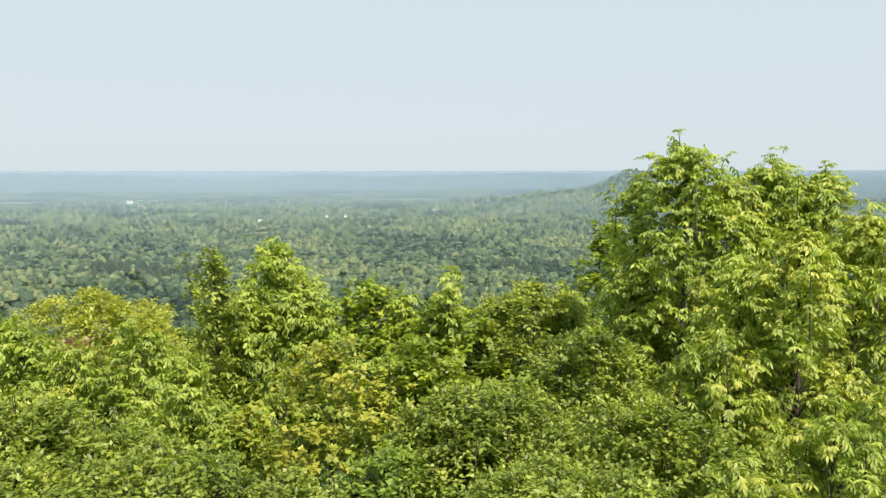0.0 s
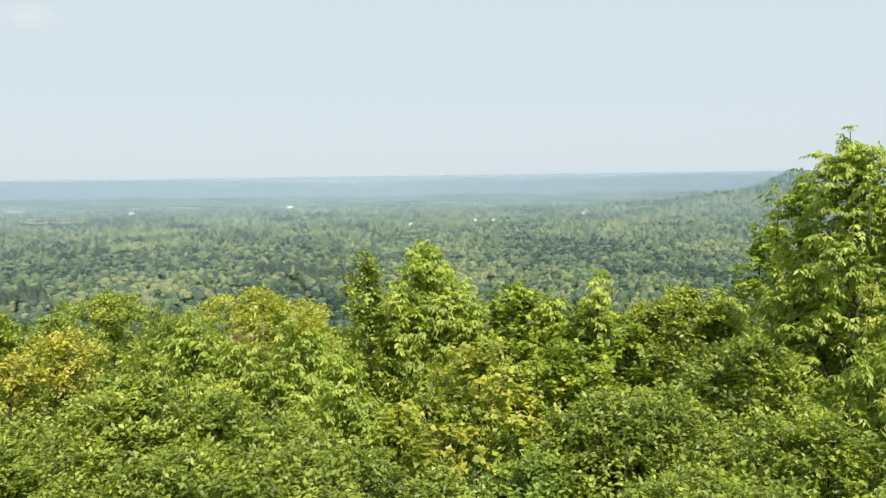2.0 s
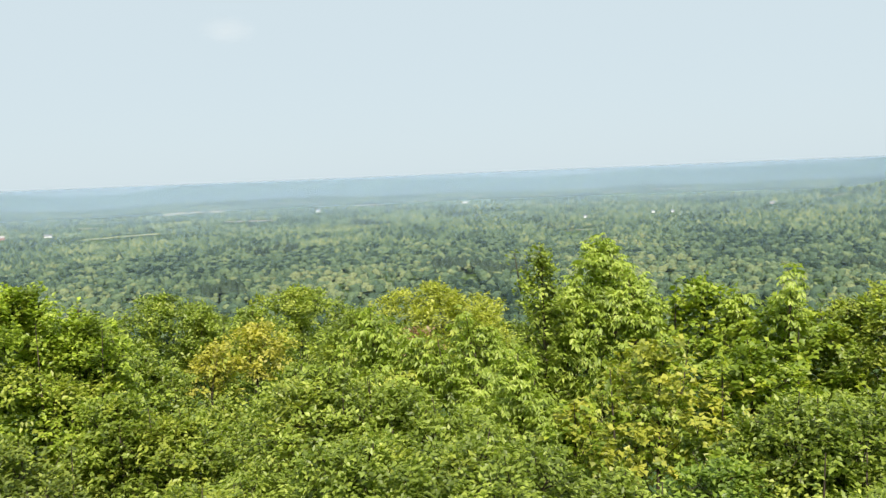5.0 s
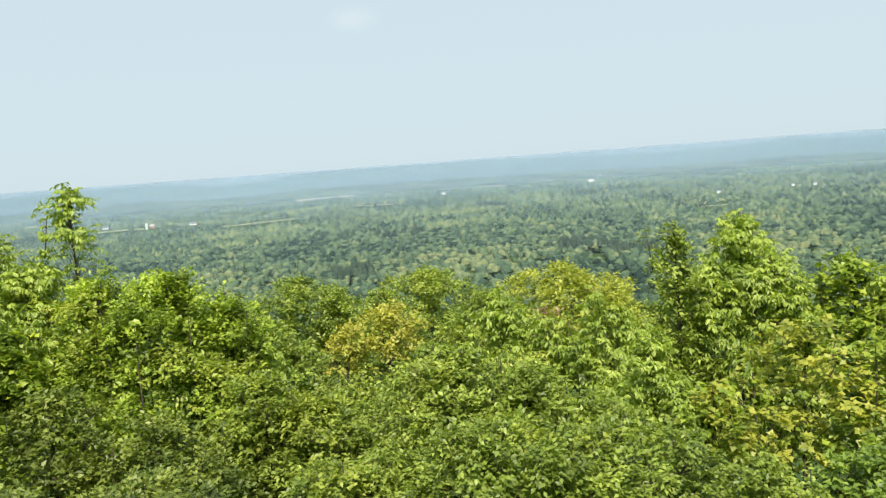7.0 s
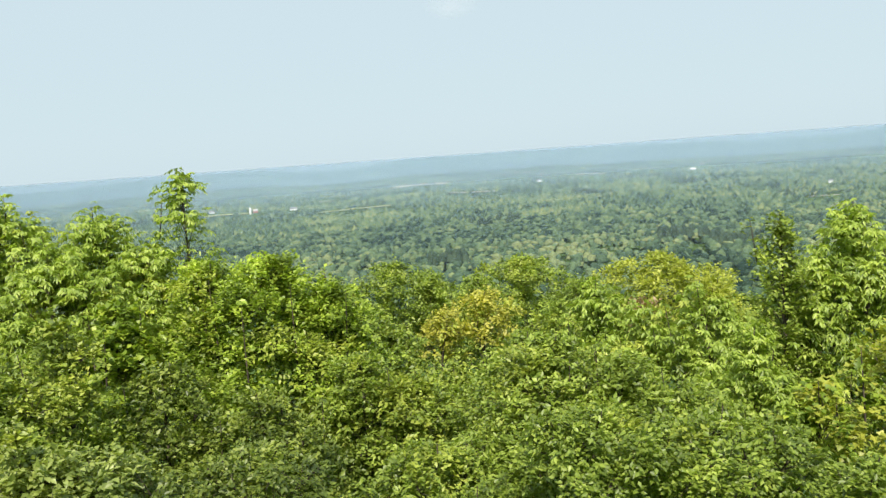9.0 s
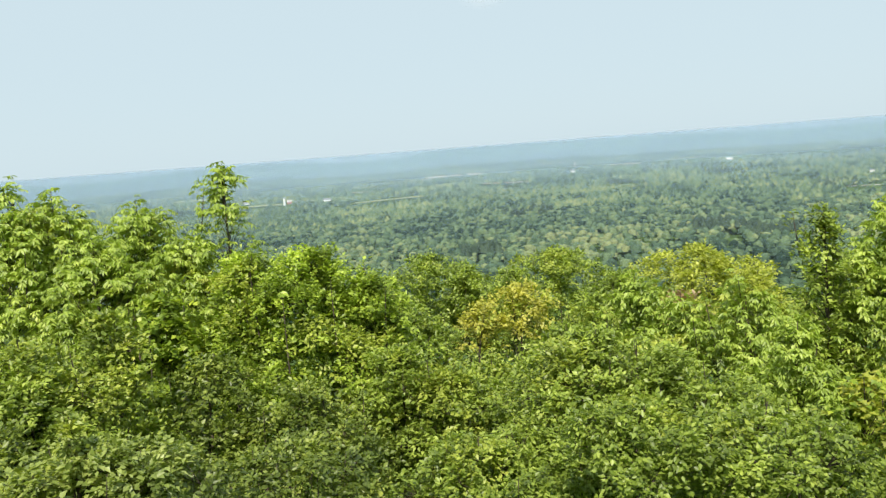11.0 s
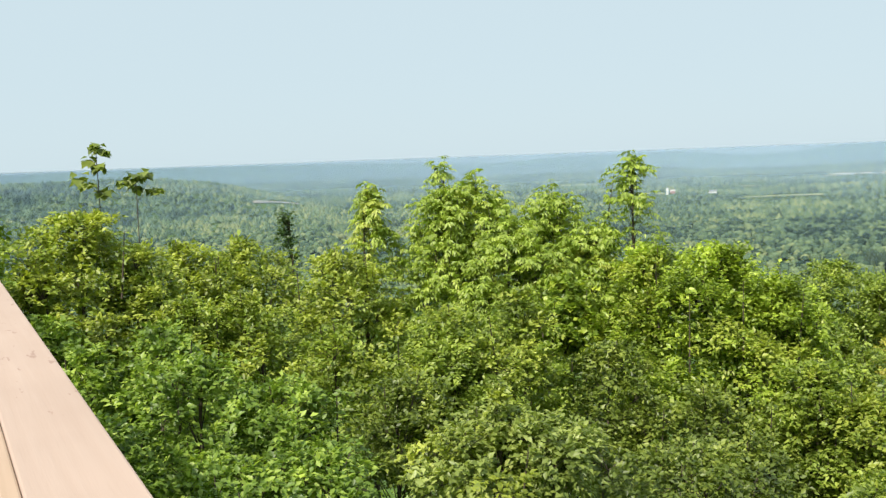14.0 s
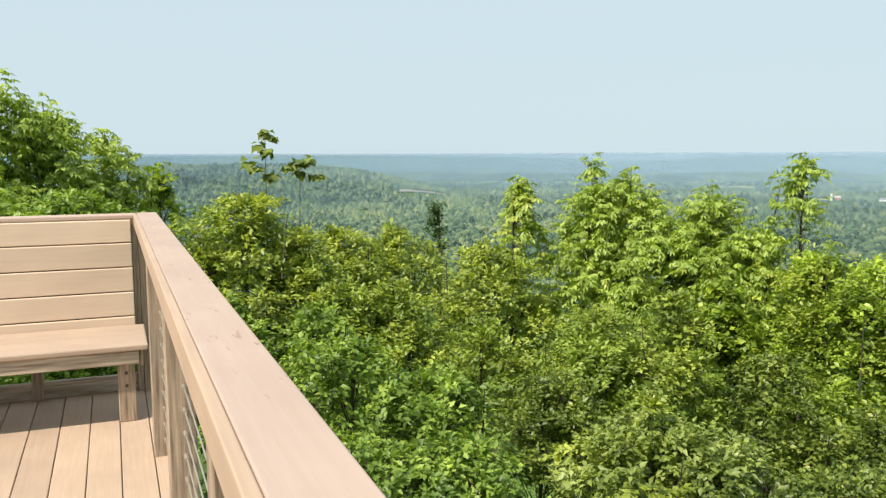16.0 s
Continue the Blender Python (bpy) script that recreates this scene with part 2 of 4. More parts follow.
RIDGE_AZ, RIDGE_EL = zip(*RIDGE)                        # compass angle and height of the skyline, degrees
EYE_Z = 1.40


def ground_z(x, y):
    x, y = np.asarray(x, float), np.asarray(y, float)
    r = np.hypot(x, y)
    az = np.degrees(np.arctan2(-x, y))
    plain = -125 + 3.0 * np.sin(x * 0.0041 + 1.3) * np.cos(y * 0.0033) + 2.0 * np.sin(x * 0.011 + y * 0.007)
    hill = -2.4 - 0.33 * r
    z = plain + 14 * np.logaddexp(0, (hill - plain) / 14)
    ridge = EYE_Z + 4900 * np.tan(np.radians(np.interp(az, RIDGE_AZ, RIDGE_EL)))
    t = np.clip((r - 2900) / 2000, 0, 1)
    z = z + (ridge - z) * t ** 1.25
    for b_az, b_r, height, w_r, w_az in ((-13, 2500, 72, 420, 11), (-13.2, 2600, 56, 220, 1.9), (-40, 2400, 60, 500, 14)):
        z = z + height * np.exp(-((r - b_r) / w_r) ** 2 - ((az - b_az) / w_az) ** 2)
    z = z + 94 * np.exp(-((r - 2150) / 380) ** 2 - ((az - 93) / 14.5) ** 4)
    return z


def build_ground():
    rr = np.concatenate([[0.005], np.geomspace(1.5, 4960, 122)])
    aa = np.radians(np.linspace(-180, 180, 241)[:-1])
    R_, A_ = np.meshgrid(rr, aa, indexing="ij")
    x, y = -np.sin(A_) * R_, np.cos(A_) * R_
    z = ground_z(x, y)
    v = np.stack([x, y, z], -1).reshape(-1, 3)
    n, k = len(rr), len(aa)
    i, j = np.meshgrid(np.arange(n - 1), np.arange(k), indexing="ij")
    j2 = (j + 1) % k
    q = np.stack([i * k + j, i * k + j2, (i + 1) * k + j2, (i + 1) * k + j], -1).reshape(-1, 4)[:, ::-1]
    me = mesh_from("ground", v, q, FLOOR_GREEN)
    me.polygons.foreach_set("use_smooth", np.ones(len(me.polygons), dtype=bool))
    tagged(new("ground", me), "wooded hilltop slope falling to a broad green valley plain", "ground", kind="structure")


build_ground()

# pale clearings on the plain: azimuth, distance, width, depth, material
FIELDS = [
    (44.6, 2215, 200, 65, FIELD), (53.6, 2450, 130, 110, FIELD), (40.0, 3300, 250, 110, HAY), (36.3, 2740, 170, 98, HAY),
    (6.9, 3570, 200, 46, HAY), (2.5, 3860, 150, 39, HAY), (-3.6, 2400, 50, 26, HAY), (13.2, 1690, 60, 17, HAY),
    (79.2, 2010, 115, 42, HAY), (28.0, 3330, 120, 46, HAY), (58, 3100, 160, 65, FIELD),
    (10.5, 3560, 150, 34, HAY), (15.8, 3480, 110, 30, FIELD), (24.0, 3420, 170, 36, FIELD), (33.6, 3560, 190, 36, HAY), (46.2, 3120, 120, 34, FIELD),
    (31.45, 3430, 9, 300, GRAVEL), (46.5, 2900, 90, 46, HAY),
]


# small clearings in front of the far houses
CLEARINGS = [(51.6, 2410, 60, 20, None), (49.0, 2430, 40, 20, None), (31.6, 3090, 40, 20, None), (12.8, 2130, 18, 12, None), (8.2, 2260, 16, 12, None), (21.2, 990, 20, 14, None), (54.5, 2660, 40, 16, None),
             (20.6, 3470, 50, 16, None), (20.1, 3550, 24, 14, None), (6.9, 2230, 20, 12, None), (0.6, 2340, 60, 14, None), (21.2, 3180, 26, 14, None)]


def field_tilt(az, d):
    """How far a field's side swings back; the one at the hill's foot is swung to look level from the deck."""
    return -80.0 if az > 70 else 0.1 * d


def build_fields():
    for az, r, w, d, mat in FIELDS:
        n = 9
        loc_rng = np.random.default_rng(int(r))
        u, s = np.meshgrid(np.linspace(-1, 1, n), np.linspace(-1, 1, n), indexing="ij")
        wob = 1 + 0.12 * loc_rng.standard_normal((n, n))
        near, far = r - d / 2, r + d / 2
        rr = (near + far) / 2 + s * (far - near) / 2 * wob + u * field_tilt(az, d)
        a = az + np.degrees(u * w / 2 / r) * wob
        x, y = polar(a, rr)
        v = np.stack([x, y, ground_z(x, y) + 2.5], -1).reshape(-1, 3)
        i, j = np.meshgrid(np.arange(n - 1), np.arange(n - 1), indexing="ij")
        q = np.stack([i * n + j, i * n + j + 1, (i + 1) * n + j + 1, (i + 1) * n + j], -1).reshape(-1, 4)
        tagged(new("field", mesh_from("field", v, q, mat)), "pale open farm field among the valley woods", "field", kind="structure")


build_fields()


# ---- far woods ----
def dome(rings, sides):
    """A unit crown: rounded top, open below."""
    v = [(0, 0, 1.0)]
    for i in range(1, rings + 1):
        a = i / rings * math.pi * 0.62
        for j in range(sides):
            b = 2 * math.pi * (j + 0.5 * (i % 2)) / sides
            v.append((math.sin(a) * math.cos(b), math.sin(a) * math.sin(b), math.cos(a)))
    t = [(0, 1 + j, 1 + (j + 1) % sides) for j in range(sides)]
    for i in range(rings - 1):
        for j in range(sides):
            a, b = 1 + i * sides + j, 1 + i * sides + (j + 1) % sides
            c, d = a + sides, b + sides
            t += [(a, c, b), (b, c, d)]
    return np.array(v), np.array(t)


def in_fields(x, y):
    r = np.hypot(x, y)
    az = np.degrees(np.arctan2(-x, y))
    hit = np.zeros(len(x), bool)
    ragged = 0.022 * np.sin(x * 0.31 + y * 0.17) * np.sin(x * 0.087 - y * 0.23)
    for a, fr, w, d, _ in FIELDS + CLEARINGS:
        mid = field_tilt(a, d) * np.clip(np.radians(az - a) * fr * 2 / w, -1, 1)
        hit |= (np.abs(np.radians(az - a) * fr) < w / 2 * (1 + 8 * ragged) + 2) & (r - mid > fr * ((0.93 if a > 70 else 0.895) + ragged) - d / 2) & (r - mid < fr + d / 2 + 4)
    alone = np.sin(x * 12.99 + y * 7.823) * 43758.5
    return hit & (alone - np.floor(alone) > 0.04)


def woods(name, label, r0, r1, area, size, rings, sides, material, cone=False, seed=1, az0=-36, az1=114, keep=None):
    g = np.random.default_rng(seed)
    n = int(radians(az1 - az0) / 2 * (r1 ** 2 - r0 ** 2) / area)
    r = np.sqrt(g.uniform(r0 ** 2, r1 ** 2, n))
    az = g.uniform(az0, az1, n)
    x, y = polar(az, r)
    ok = ~in_fields(x, y)
    if keep is not None:
        ok &= keep(x, y)
    x, y = x[ok], y[ok]
    n = len(x)
    bv, bt = dome(rings, sides)
    k = len(bv)
    w = size * g.uniform(0.5, 1.4, n)
    h = w * (g.uniform(1.1, 1.7, n) if cone else g.uniform(0.62, 1.0, n) * (1 if rings > 1 else 1.08))
    V = np.repeat(bv[None], n, 0) * (1 + 0.2 * g.standard_normal((n, k, 1)))
    if cone:
        V[..., :2] *= (1.15 - 0.8 * np.clip((V[..., 2:] + 0.4) / 1.4, 0, 1))
    V[..., :2] *= w[:, None, None]
    V[..., 2] *= h[:, None]
    turn = g.uniform(0, 6.28, n)
    c, s = np.cos(turn)[:, None], np.sin(turn)[:, None]
    px, py = V[..., 0] * c - V[..., 1] * s, V[..., 0] * s + V[..., 1] * c
    z = ground_z(x, y) + 8 + g.uniform(-2.6, 2.6, n) + (4 if cone else 0)
    V = np.stack([px + x[:, None], py + y[:, None], V[..., 2] + z[:, None]], -1)
    F = bt[None] + (np.arange(n) * k)[:, None, None]
    me = mesh_from(name, V.reshape(-1, 3), F.reshape(-1, 3), material)
    me.polygons.foreach_set("use_smooth", np.full(len(me.polygons), rings > 1))
    tagged(new(name, me), label, "woods", kind="stuff")


woods("valley_woods", "dense green summer woods covering the near valley floor", 620, 1400, 88, 5.0, 2, 6, HAZED_WOODS, seed=2)
woods("valley_woods", "hazy green broadleaf woods across the middle of the valley", 1400, 2350, 120, 6.2, 1, 6, HAZED_WOODS, seed=3)
woods("valley_woods", "blue-green hazy woods far across the valley plain", 2350, 3900, 360, 8.8, 1, 6, HAZED_WOODS, seed=4)


def stands(x, y):
    """Where dark conifers stand together."""
    v = np.sin(x * 0.0061 + 0.7) * np.sin(y * 0.0053 + 2.1) + 0.6 * np.sin(x * 0.017 + y * 0.013)
    return v + 0.35 * np.sin(x * 0.07) * np.sin(y * 0.06) > 1.36


woods("conifer_stand", "dark spruce stands among the valley woods", 800, 2600, 260, 4.6, 2, 6, CONIFER, True, 5, keep=stands)
for s_az, s_r, s_n in ((28.5, 2090, 30), (38.3, 905, 14), (21.9, 1010, 26), (18.5, 960, 24)):
    sx, sy = polar(s_az, s_r)
    rad = math.sqrt(s_n) * 5.5
    woods("conifer_stand", "compact stand of dark spruces in the valley", s_r - rad, s_r + rad, 30, 4.4, 2, 6, CONIFER, True, int(s_r),
          s_az - math.degrees(rad / s_r), s_az + math.degrees(rad / s_r))


def tree_belts():
    """Dark belts of trees that divide the far plain."""
    g = np.random.default_rng(31)
    xs, ys = [], []
    for _ in range(60):
        az, r, run = g.uniform(-12, 78), g.uniform(2850, 4500), g.uniform(90, 420)
        k = int(run / 9)
        u = np.linspace(-0.5, 0.5, k) * run
        x, y = polar(az + np.degrees(u / r), r + u * g.uniform(-0.2, 0.2) + g.normal(0, 6, k))
        xs.append(x), ys.append(y)
    x, y = np.concatenate(xs), np.concatenate(ys)
    ok = ~in_fields(x, y)
    x, y = x[ok], y[ok]
    bv, bt = dome(1, 6)
    n, k = len(x), len(bv)
    V = np.repeat(bv[None], n, 0) * (1 + 0.2 * g.standard_normal((n, k, 1))) * g.uniform(7, 12, (n, 1, 1))
    V = V + np.stack([x, y, ground_z(x, y) + 11], -1)[:, None]
    F = bt[None] + (np.arange(n) * k)[:, None, None]
    tagged(new("tree_belts", mesh_from("tree_belts", V.reshape(-1, 3), F.reshape(-1, 3), CONIFER)), "dark belts of trees across the hazy far plain", "woods", kind="stuff")


tree_belts()


# ---- haze over the valley: added curved sheets, haze blue in their colour, scattering the daylight ----
def haze_sheet_material(amount, r):
    m, nt, p, out = node_material("haze_sheet_tint")
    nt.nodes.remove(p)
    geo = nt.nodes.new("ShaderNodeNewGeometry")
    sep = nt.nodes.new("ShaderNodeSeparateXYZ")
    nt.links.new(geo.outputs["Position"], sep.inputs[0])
    # fades out just above eye level, fitted to the skyline seen from the deck
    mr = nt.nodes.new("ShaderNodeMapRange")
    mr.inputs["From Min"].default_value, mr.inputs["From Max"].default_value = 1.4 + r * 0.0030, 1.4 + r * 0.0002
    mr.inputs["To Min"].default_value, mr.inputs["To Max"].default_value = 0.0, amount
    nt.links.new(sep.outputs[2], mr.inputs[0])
    low = nt.nodes.new("ShaderNodeMapRange")            # fades low down so no band edges show from the deck
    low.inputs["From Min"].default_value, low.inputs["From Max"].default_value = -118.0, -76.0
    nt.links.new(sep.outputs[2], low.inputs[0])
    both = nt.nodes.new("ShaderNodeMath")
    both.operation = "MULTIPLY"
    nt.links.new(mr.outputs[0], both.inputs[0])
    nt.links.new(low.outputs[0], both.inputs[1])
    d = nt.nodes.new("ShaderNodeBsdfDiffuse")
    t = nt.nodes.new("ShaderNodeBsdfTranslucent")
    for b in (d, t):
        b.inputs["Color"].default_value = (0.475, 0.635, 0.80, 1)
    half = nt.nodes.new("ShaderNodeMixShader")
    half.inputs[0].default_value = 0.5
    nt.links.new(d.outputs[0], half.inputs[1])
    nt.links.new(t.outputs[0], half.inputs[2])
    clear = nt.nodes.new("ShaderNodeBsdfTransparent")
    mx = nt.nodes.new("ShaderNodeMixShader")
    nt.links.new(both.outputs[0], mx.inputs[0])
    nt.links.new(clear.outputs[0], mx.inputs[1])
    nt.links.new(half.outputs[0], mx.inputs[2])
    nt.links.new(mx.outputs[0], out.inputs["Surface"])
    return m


def build_haze_sheets():
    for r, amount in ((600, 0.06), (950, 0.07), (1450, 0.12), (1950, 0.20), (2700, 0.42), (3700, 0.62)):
        m = haze_sheet_material(amount, r)
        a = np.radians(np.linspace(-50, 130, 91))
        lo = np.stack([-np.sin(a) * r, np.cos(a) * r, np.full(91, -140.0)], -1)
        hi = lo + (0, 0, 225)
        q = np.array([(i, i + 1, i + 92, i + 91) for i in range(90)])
        tagged(new("haze", mesh_from("haze", np.concatenate([lo, hi]), q, m)), "thin bluish curved sheet standing in for haze over the valley", "haze", kind="structure")


build_haze_sheets()


def build_cloud():
    """One faint puff of cloud high in the haze."""
    m, nt, p, out = node_material("thin_cloud")
    nt.nodes.remove(p)
    tex = nt.nodes.new("ShaderNodeTexCoord")
    grad = nt.nodes.new("ShaderNodeTexGradient")
    grad.gradient_type = "SPHERICAL"
    nt.links.new(tex.outputs["Object"], grad.inputs[0])
    n = noise_node(nt, tex.outputs["Object"], 2.2, 5.0, 0.6)
    mul = nt.nodes.new("ShaderNodeMath")
    mul.operation = "MULTIPLY"
    nt.links.new(grad.outputs["Fac"], mul.inputs[0])
    nt.links.new(n.outputs["Fac"], mul.inputs[1])
    d, t = nt.nodes.new("ShaderNodeBsdfDiffuse"), nt.nodes.new("ShaderNodeBsdfTransparent")
    d.inputs["Color"].default_value = (0.95, 0.88, 0.86, 1)
    mx = nt.nodes.new("ShaderNodeMixShader")
    thin = nt.nodes.new("ShaderNodeMath")
    thin.operation = "MULTIPLY"
    thin.inputs[1].default_value = 0.10
    nt.links.new(mul.outputs[0], thin.inputs[0])
    nt.links.new(thin.outputs[0], mx.inputs[0])
    nt.links.new(t.outputs[0], mx.inputs[1])
    nt.links.new(d.outputs[0], mx.inputs[2])
    nt.links.new(mx.outputs[0], out.inputs["Surface"])
    bm = bmesh.new()
    bmesh.ops.create_uvsphere(bm, u_segments=24, v_segments=12, radius=1)
    for v in bm.verts:
        v.co.y *= 0.05
    me = bpy.data.meshes.new("cloud")
    bm.to_mesh(me)
    bm.free()
    me.materials.append(m)
    x, y = polar(37.0, 3500)
    ob = tagged(new("cloud", me), "one faint small white cloud in a hazy sky", "cloud", kind="structure")
    ob.matrix_world = Matrix.Translation((x, y, 634)) @ Matrix.Rotation(radians(37.0), 4, "Z") @ Matrix.Diagonal((120, 60, 60, 1))


build_cloud()


# ---- trees ----
UP = np.array((0.0, 0.0, 1.0))


def leaf_faces(P, D, N, L, W, lobes=False):
    """Leaves at P along D, with upper side N, length L and width W. Folded along the midrib; lobed ones have three points."""
    S = unit(np.cross(D, N))
    N = unit(np.cross(S, D))
    L, W = L[:, None], W[:, None]
    if not lobes:
        v = np.stack([P, P + D * L * 0.42 + S * W * 0.5 + N * W * 0.16, P + D * L - N * L * 0.12, P + D * L * 0.42 - S * W * 0.5 + N * W * 0.16], 1)
        f = np.array([(0, 1, 2), (0, 2, 3)])
    else:
        v = np.stack([P, P + D * L * 0.30 + S * W * 0.62 + N * W * 0.1, P + D * L * 0.52 + S * W * 0.33, P + D * L - N * L * 0.15,
                      P + D * L * 0.52 - S * W * 0.33, P + D * L * 0.30 - S * W * 0.62 + N * W * 0.1], 1)
        f = np.array([(0, 1, 2), (0, 2, 3), (0, 3, 4), (0, 4, 5)])
    n, k = len(P), v.shape[1]
    return v.reshape(-1, 3), (f[None] + (np.arange(n) * k)[:, None, None]).reshape(-1, 3)


# leaves per spray, spray length, shortest and longest leaf, width to length, droop
SPRAY = {
    "ash": (5, 0.05, 0.105, 0.175, 0.40, 0.5),
    "maple": (9, 0.16, 0.060, 0.092, 0.85, 0.35),
    "shrub": (10, 0.175, 0.058, 0.094, 0.62, 0.25),
    "fine": (10, 0.165, 0.049, 0.080, 0.60, 0.18),
}


def spray_area(kind):
    m, _, l0, l1, wide, _ = SPRAY[kind]
    L = (l0 + l1) / 2
    return m * (7 * (0.5 * L) ** 2 * wide / 2 if kind == "ash" else L * L * wide / 2)


def foliage(tips, outs, kind, g, scale):
    """A spray of leaves at each twig tip."""
    n = len(tips)
    m, A, l0, l1, wide, droop = SPRAY[kind]
    outs = unit(outs)
    if kind == "ash":                                   # feathered leaves of seven leaflets, arching over
        N_ = n * m
        T = np.repeat(tips, m, 0) + g.normal(0, 0.03, (N_, 3)) * scale
        dr = unit(np.repeat(outs, m, 0) * 0.6 + g.normal(0, 0.6, (N_, 3)) + UP * 0.4)
        Lc = g.uniform(l0, l1, N_) * scale
        side = unit(np.cross(dr, UP + g.normal(0, 0.15, (N_, 3))))
        Ps, Ds, Ns, Ls, Ws = [], [], [], [], []
        for q, sd in ((0.35, 1), (0.35, -1), (0.62, 1), (0.62, -1), (0.86, 1), (0.86, -1), (1.0, 0)):
            pos = T + dr * (Lc * q)[:, None] - UP * (Lc * q * q * 0.5)[:, None]
            d = unit(dr * (0.45 if sd else 0.8) + side * sd * 0.6 - UP * (0.4 + 0.45 * q) + g.normal(0, 0.12, T.shape))
            Ps.append(pos), Ds.append(d), Ns.append(unit(UP * 0.6 + dr * 0.6 + g.normal(0, 0.28, T.shape)))
            L = Lc * g.uniform(0.42, 0.58, N_)
            Ls.append(L), Ws.append(L * g.uniform(0.32, 0.44, N_))
        return leaf_faces(np.concatenate(Ps), np.concatenate(Ds), np.concatenate(Ns), np.concatenate(Ls), np.concatenate(Ws))
    # alternate leaves along a short twig that points outwards and nods
    axis = unit(outs + g.normal(0, 0.45, (n, 3)) - UP * droop * 0.6)
    side = unit(np.cross(axis, UP + g.normal(0, 0.3, (n, 3))))
    face = unit(UP * 0.8 + outs * 0.55 + g.normal(0, 0.22, (n, 3)))
    span = g.uniform(0.75, 1.25, n) * A * scale
    P, D, N = [], [], []
    for i in range(m):
        q = (i + 0.5) / m
        sd = 1 if i % 2 else -1
        P.append(tips + axis * (span * (q - 0.55))[:, None] - UP * (span * q * q * 0.3)[:, None] + g.normal(0, 0.022, (n, 3)) * scale)
        D.append(unit(axis * (0.35 + 0.7 * q) + side * sd * (1.05 - 0.5 * q) - UP * droop + g.normal(0, 0.28, (n, 3))))
        N.append(unit(face + g.normal(0, 0.26, (n, 3))))
    L = g.uniform(l0, l1, n * m) * scale
    return leaf_faces(np.concatenate(P), np.concatenate(D), np.concatenate(N), L, L * wide * g.uniform(0.85, 1.15, n * m), kind == "maple")


def tubes(paths, sides=4):
    """Tapered round stems: each path a list of (point, radius)."""
    V, F, base = [], [], 0
    for path in paths:
        for p, rad in path:
            for j in range(sides):
                a = 2 * math.pi * j / sides
                V.append((p[0] + rad * math.cos(a), p[1] + rad * math.sin(a), p[2]))
        for i in range(len(path) - 1):
            for j in range(sides):
                a, b = base + i * sides + j, base + i * sides + (j + 1) % sides
                F += [(a, b, b + sides), (a, b + sides, a + sides)]
        base += len(path) * sides
    return np.array(V), np.array(F)


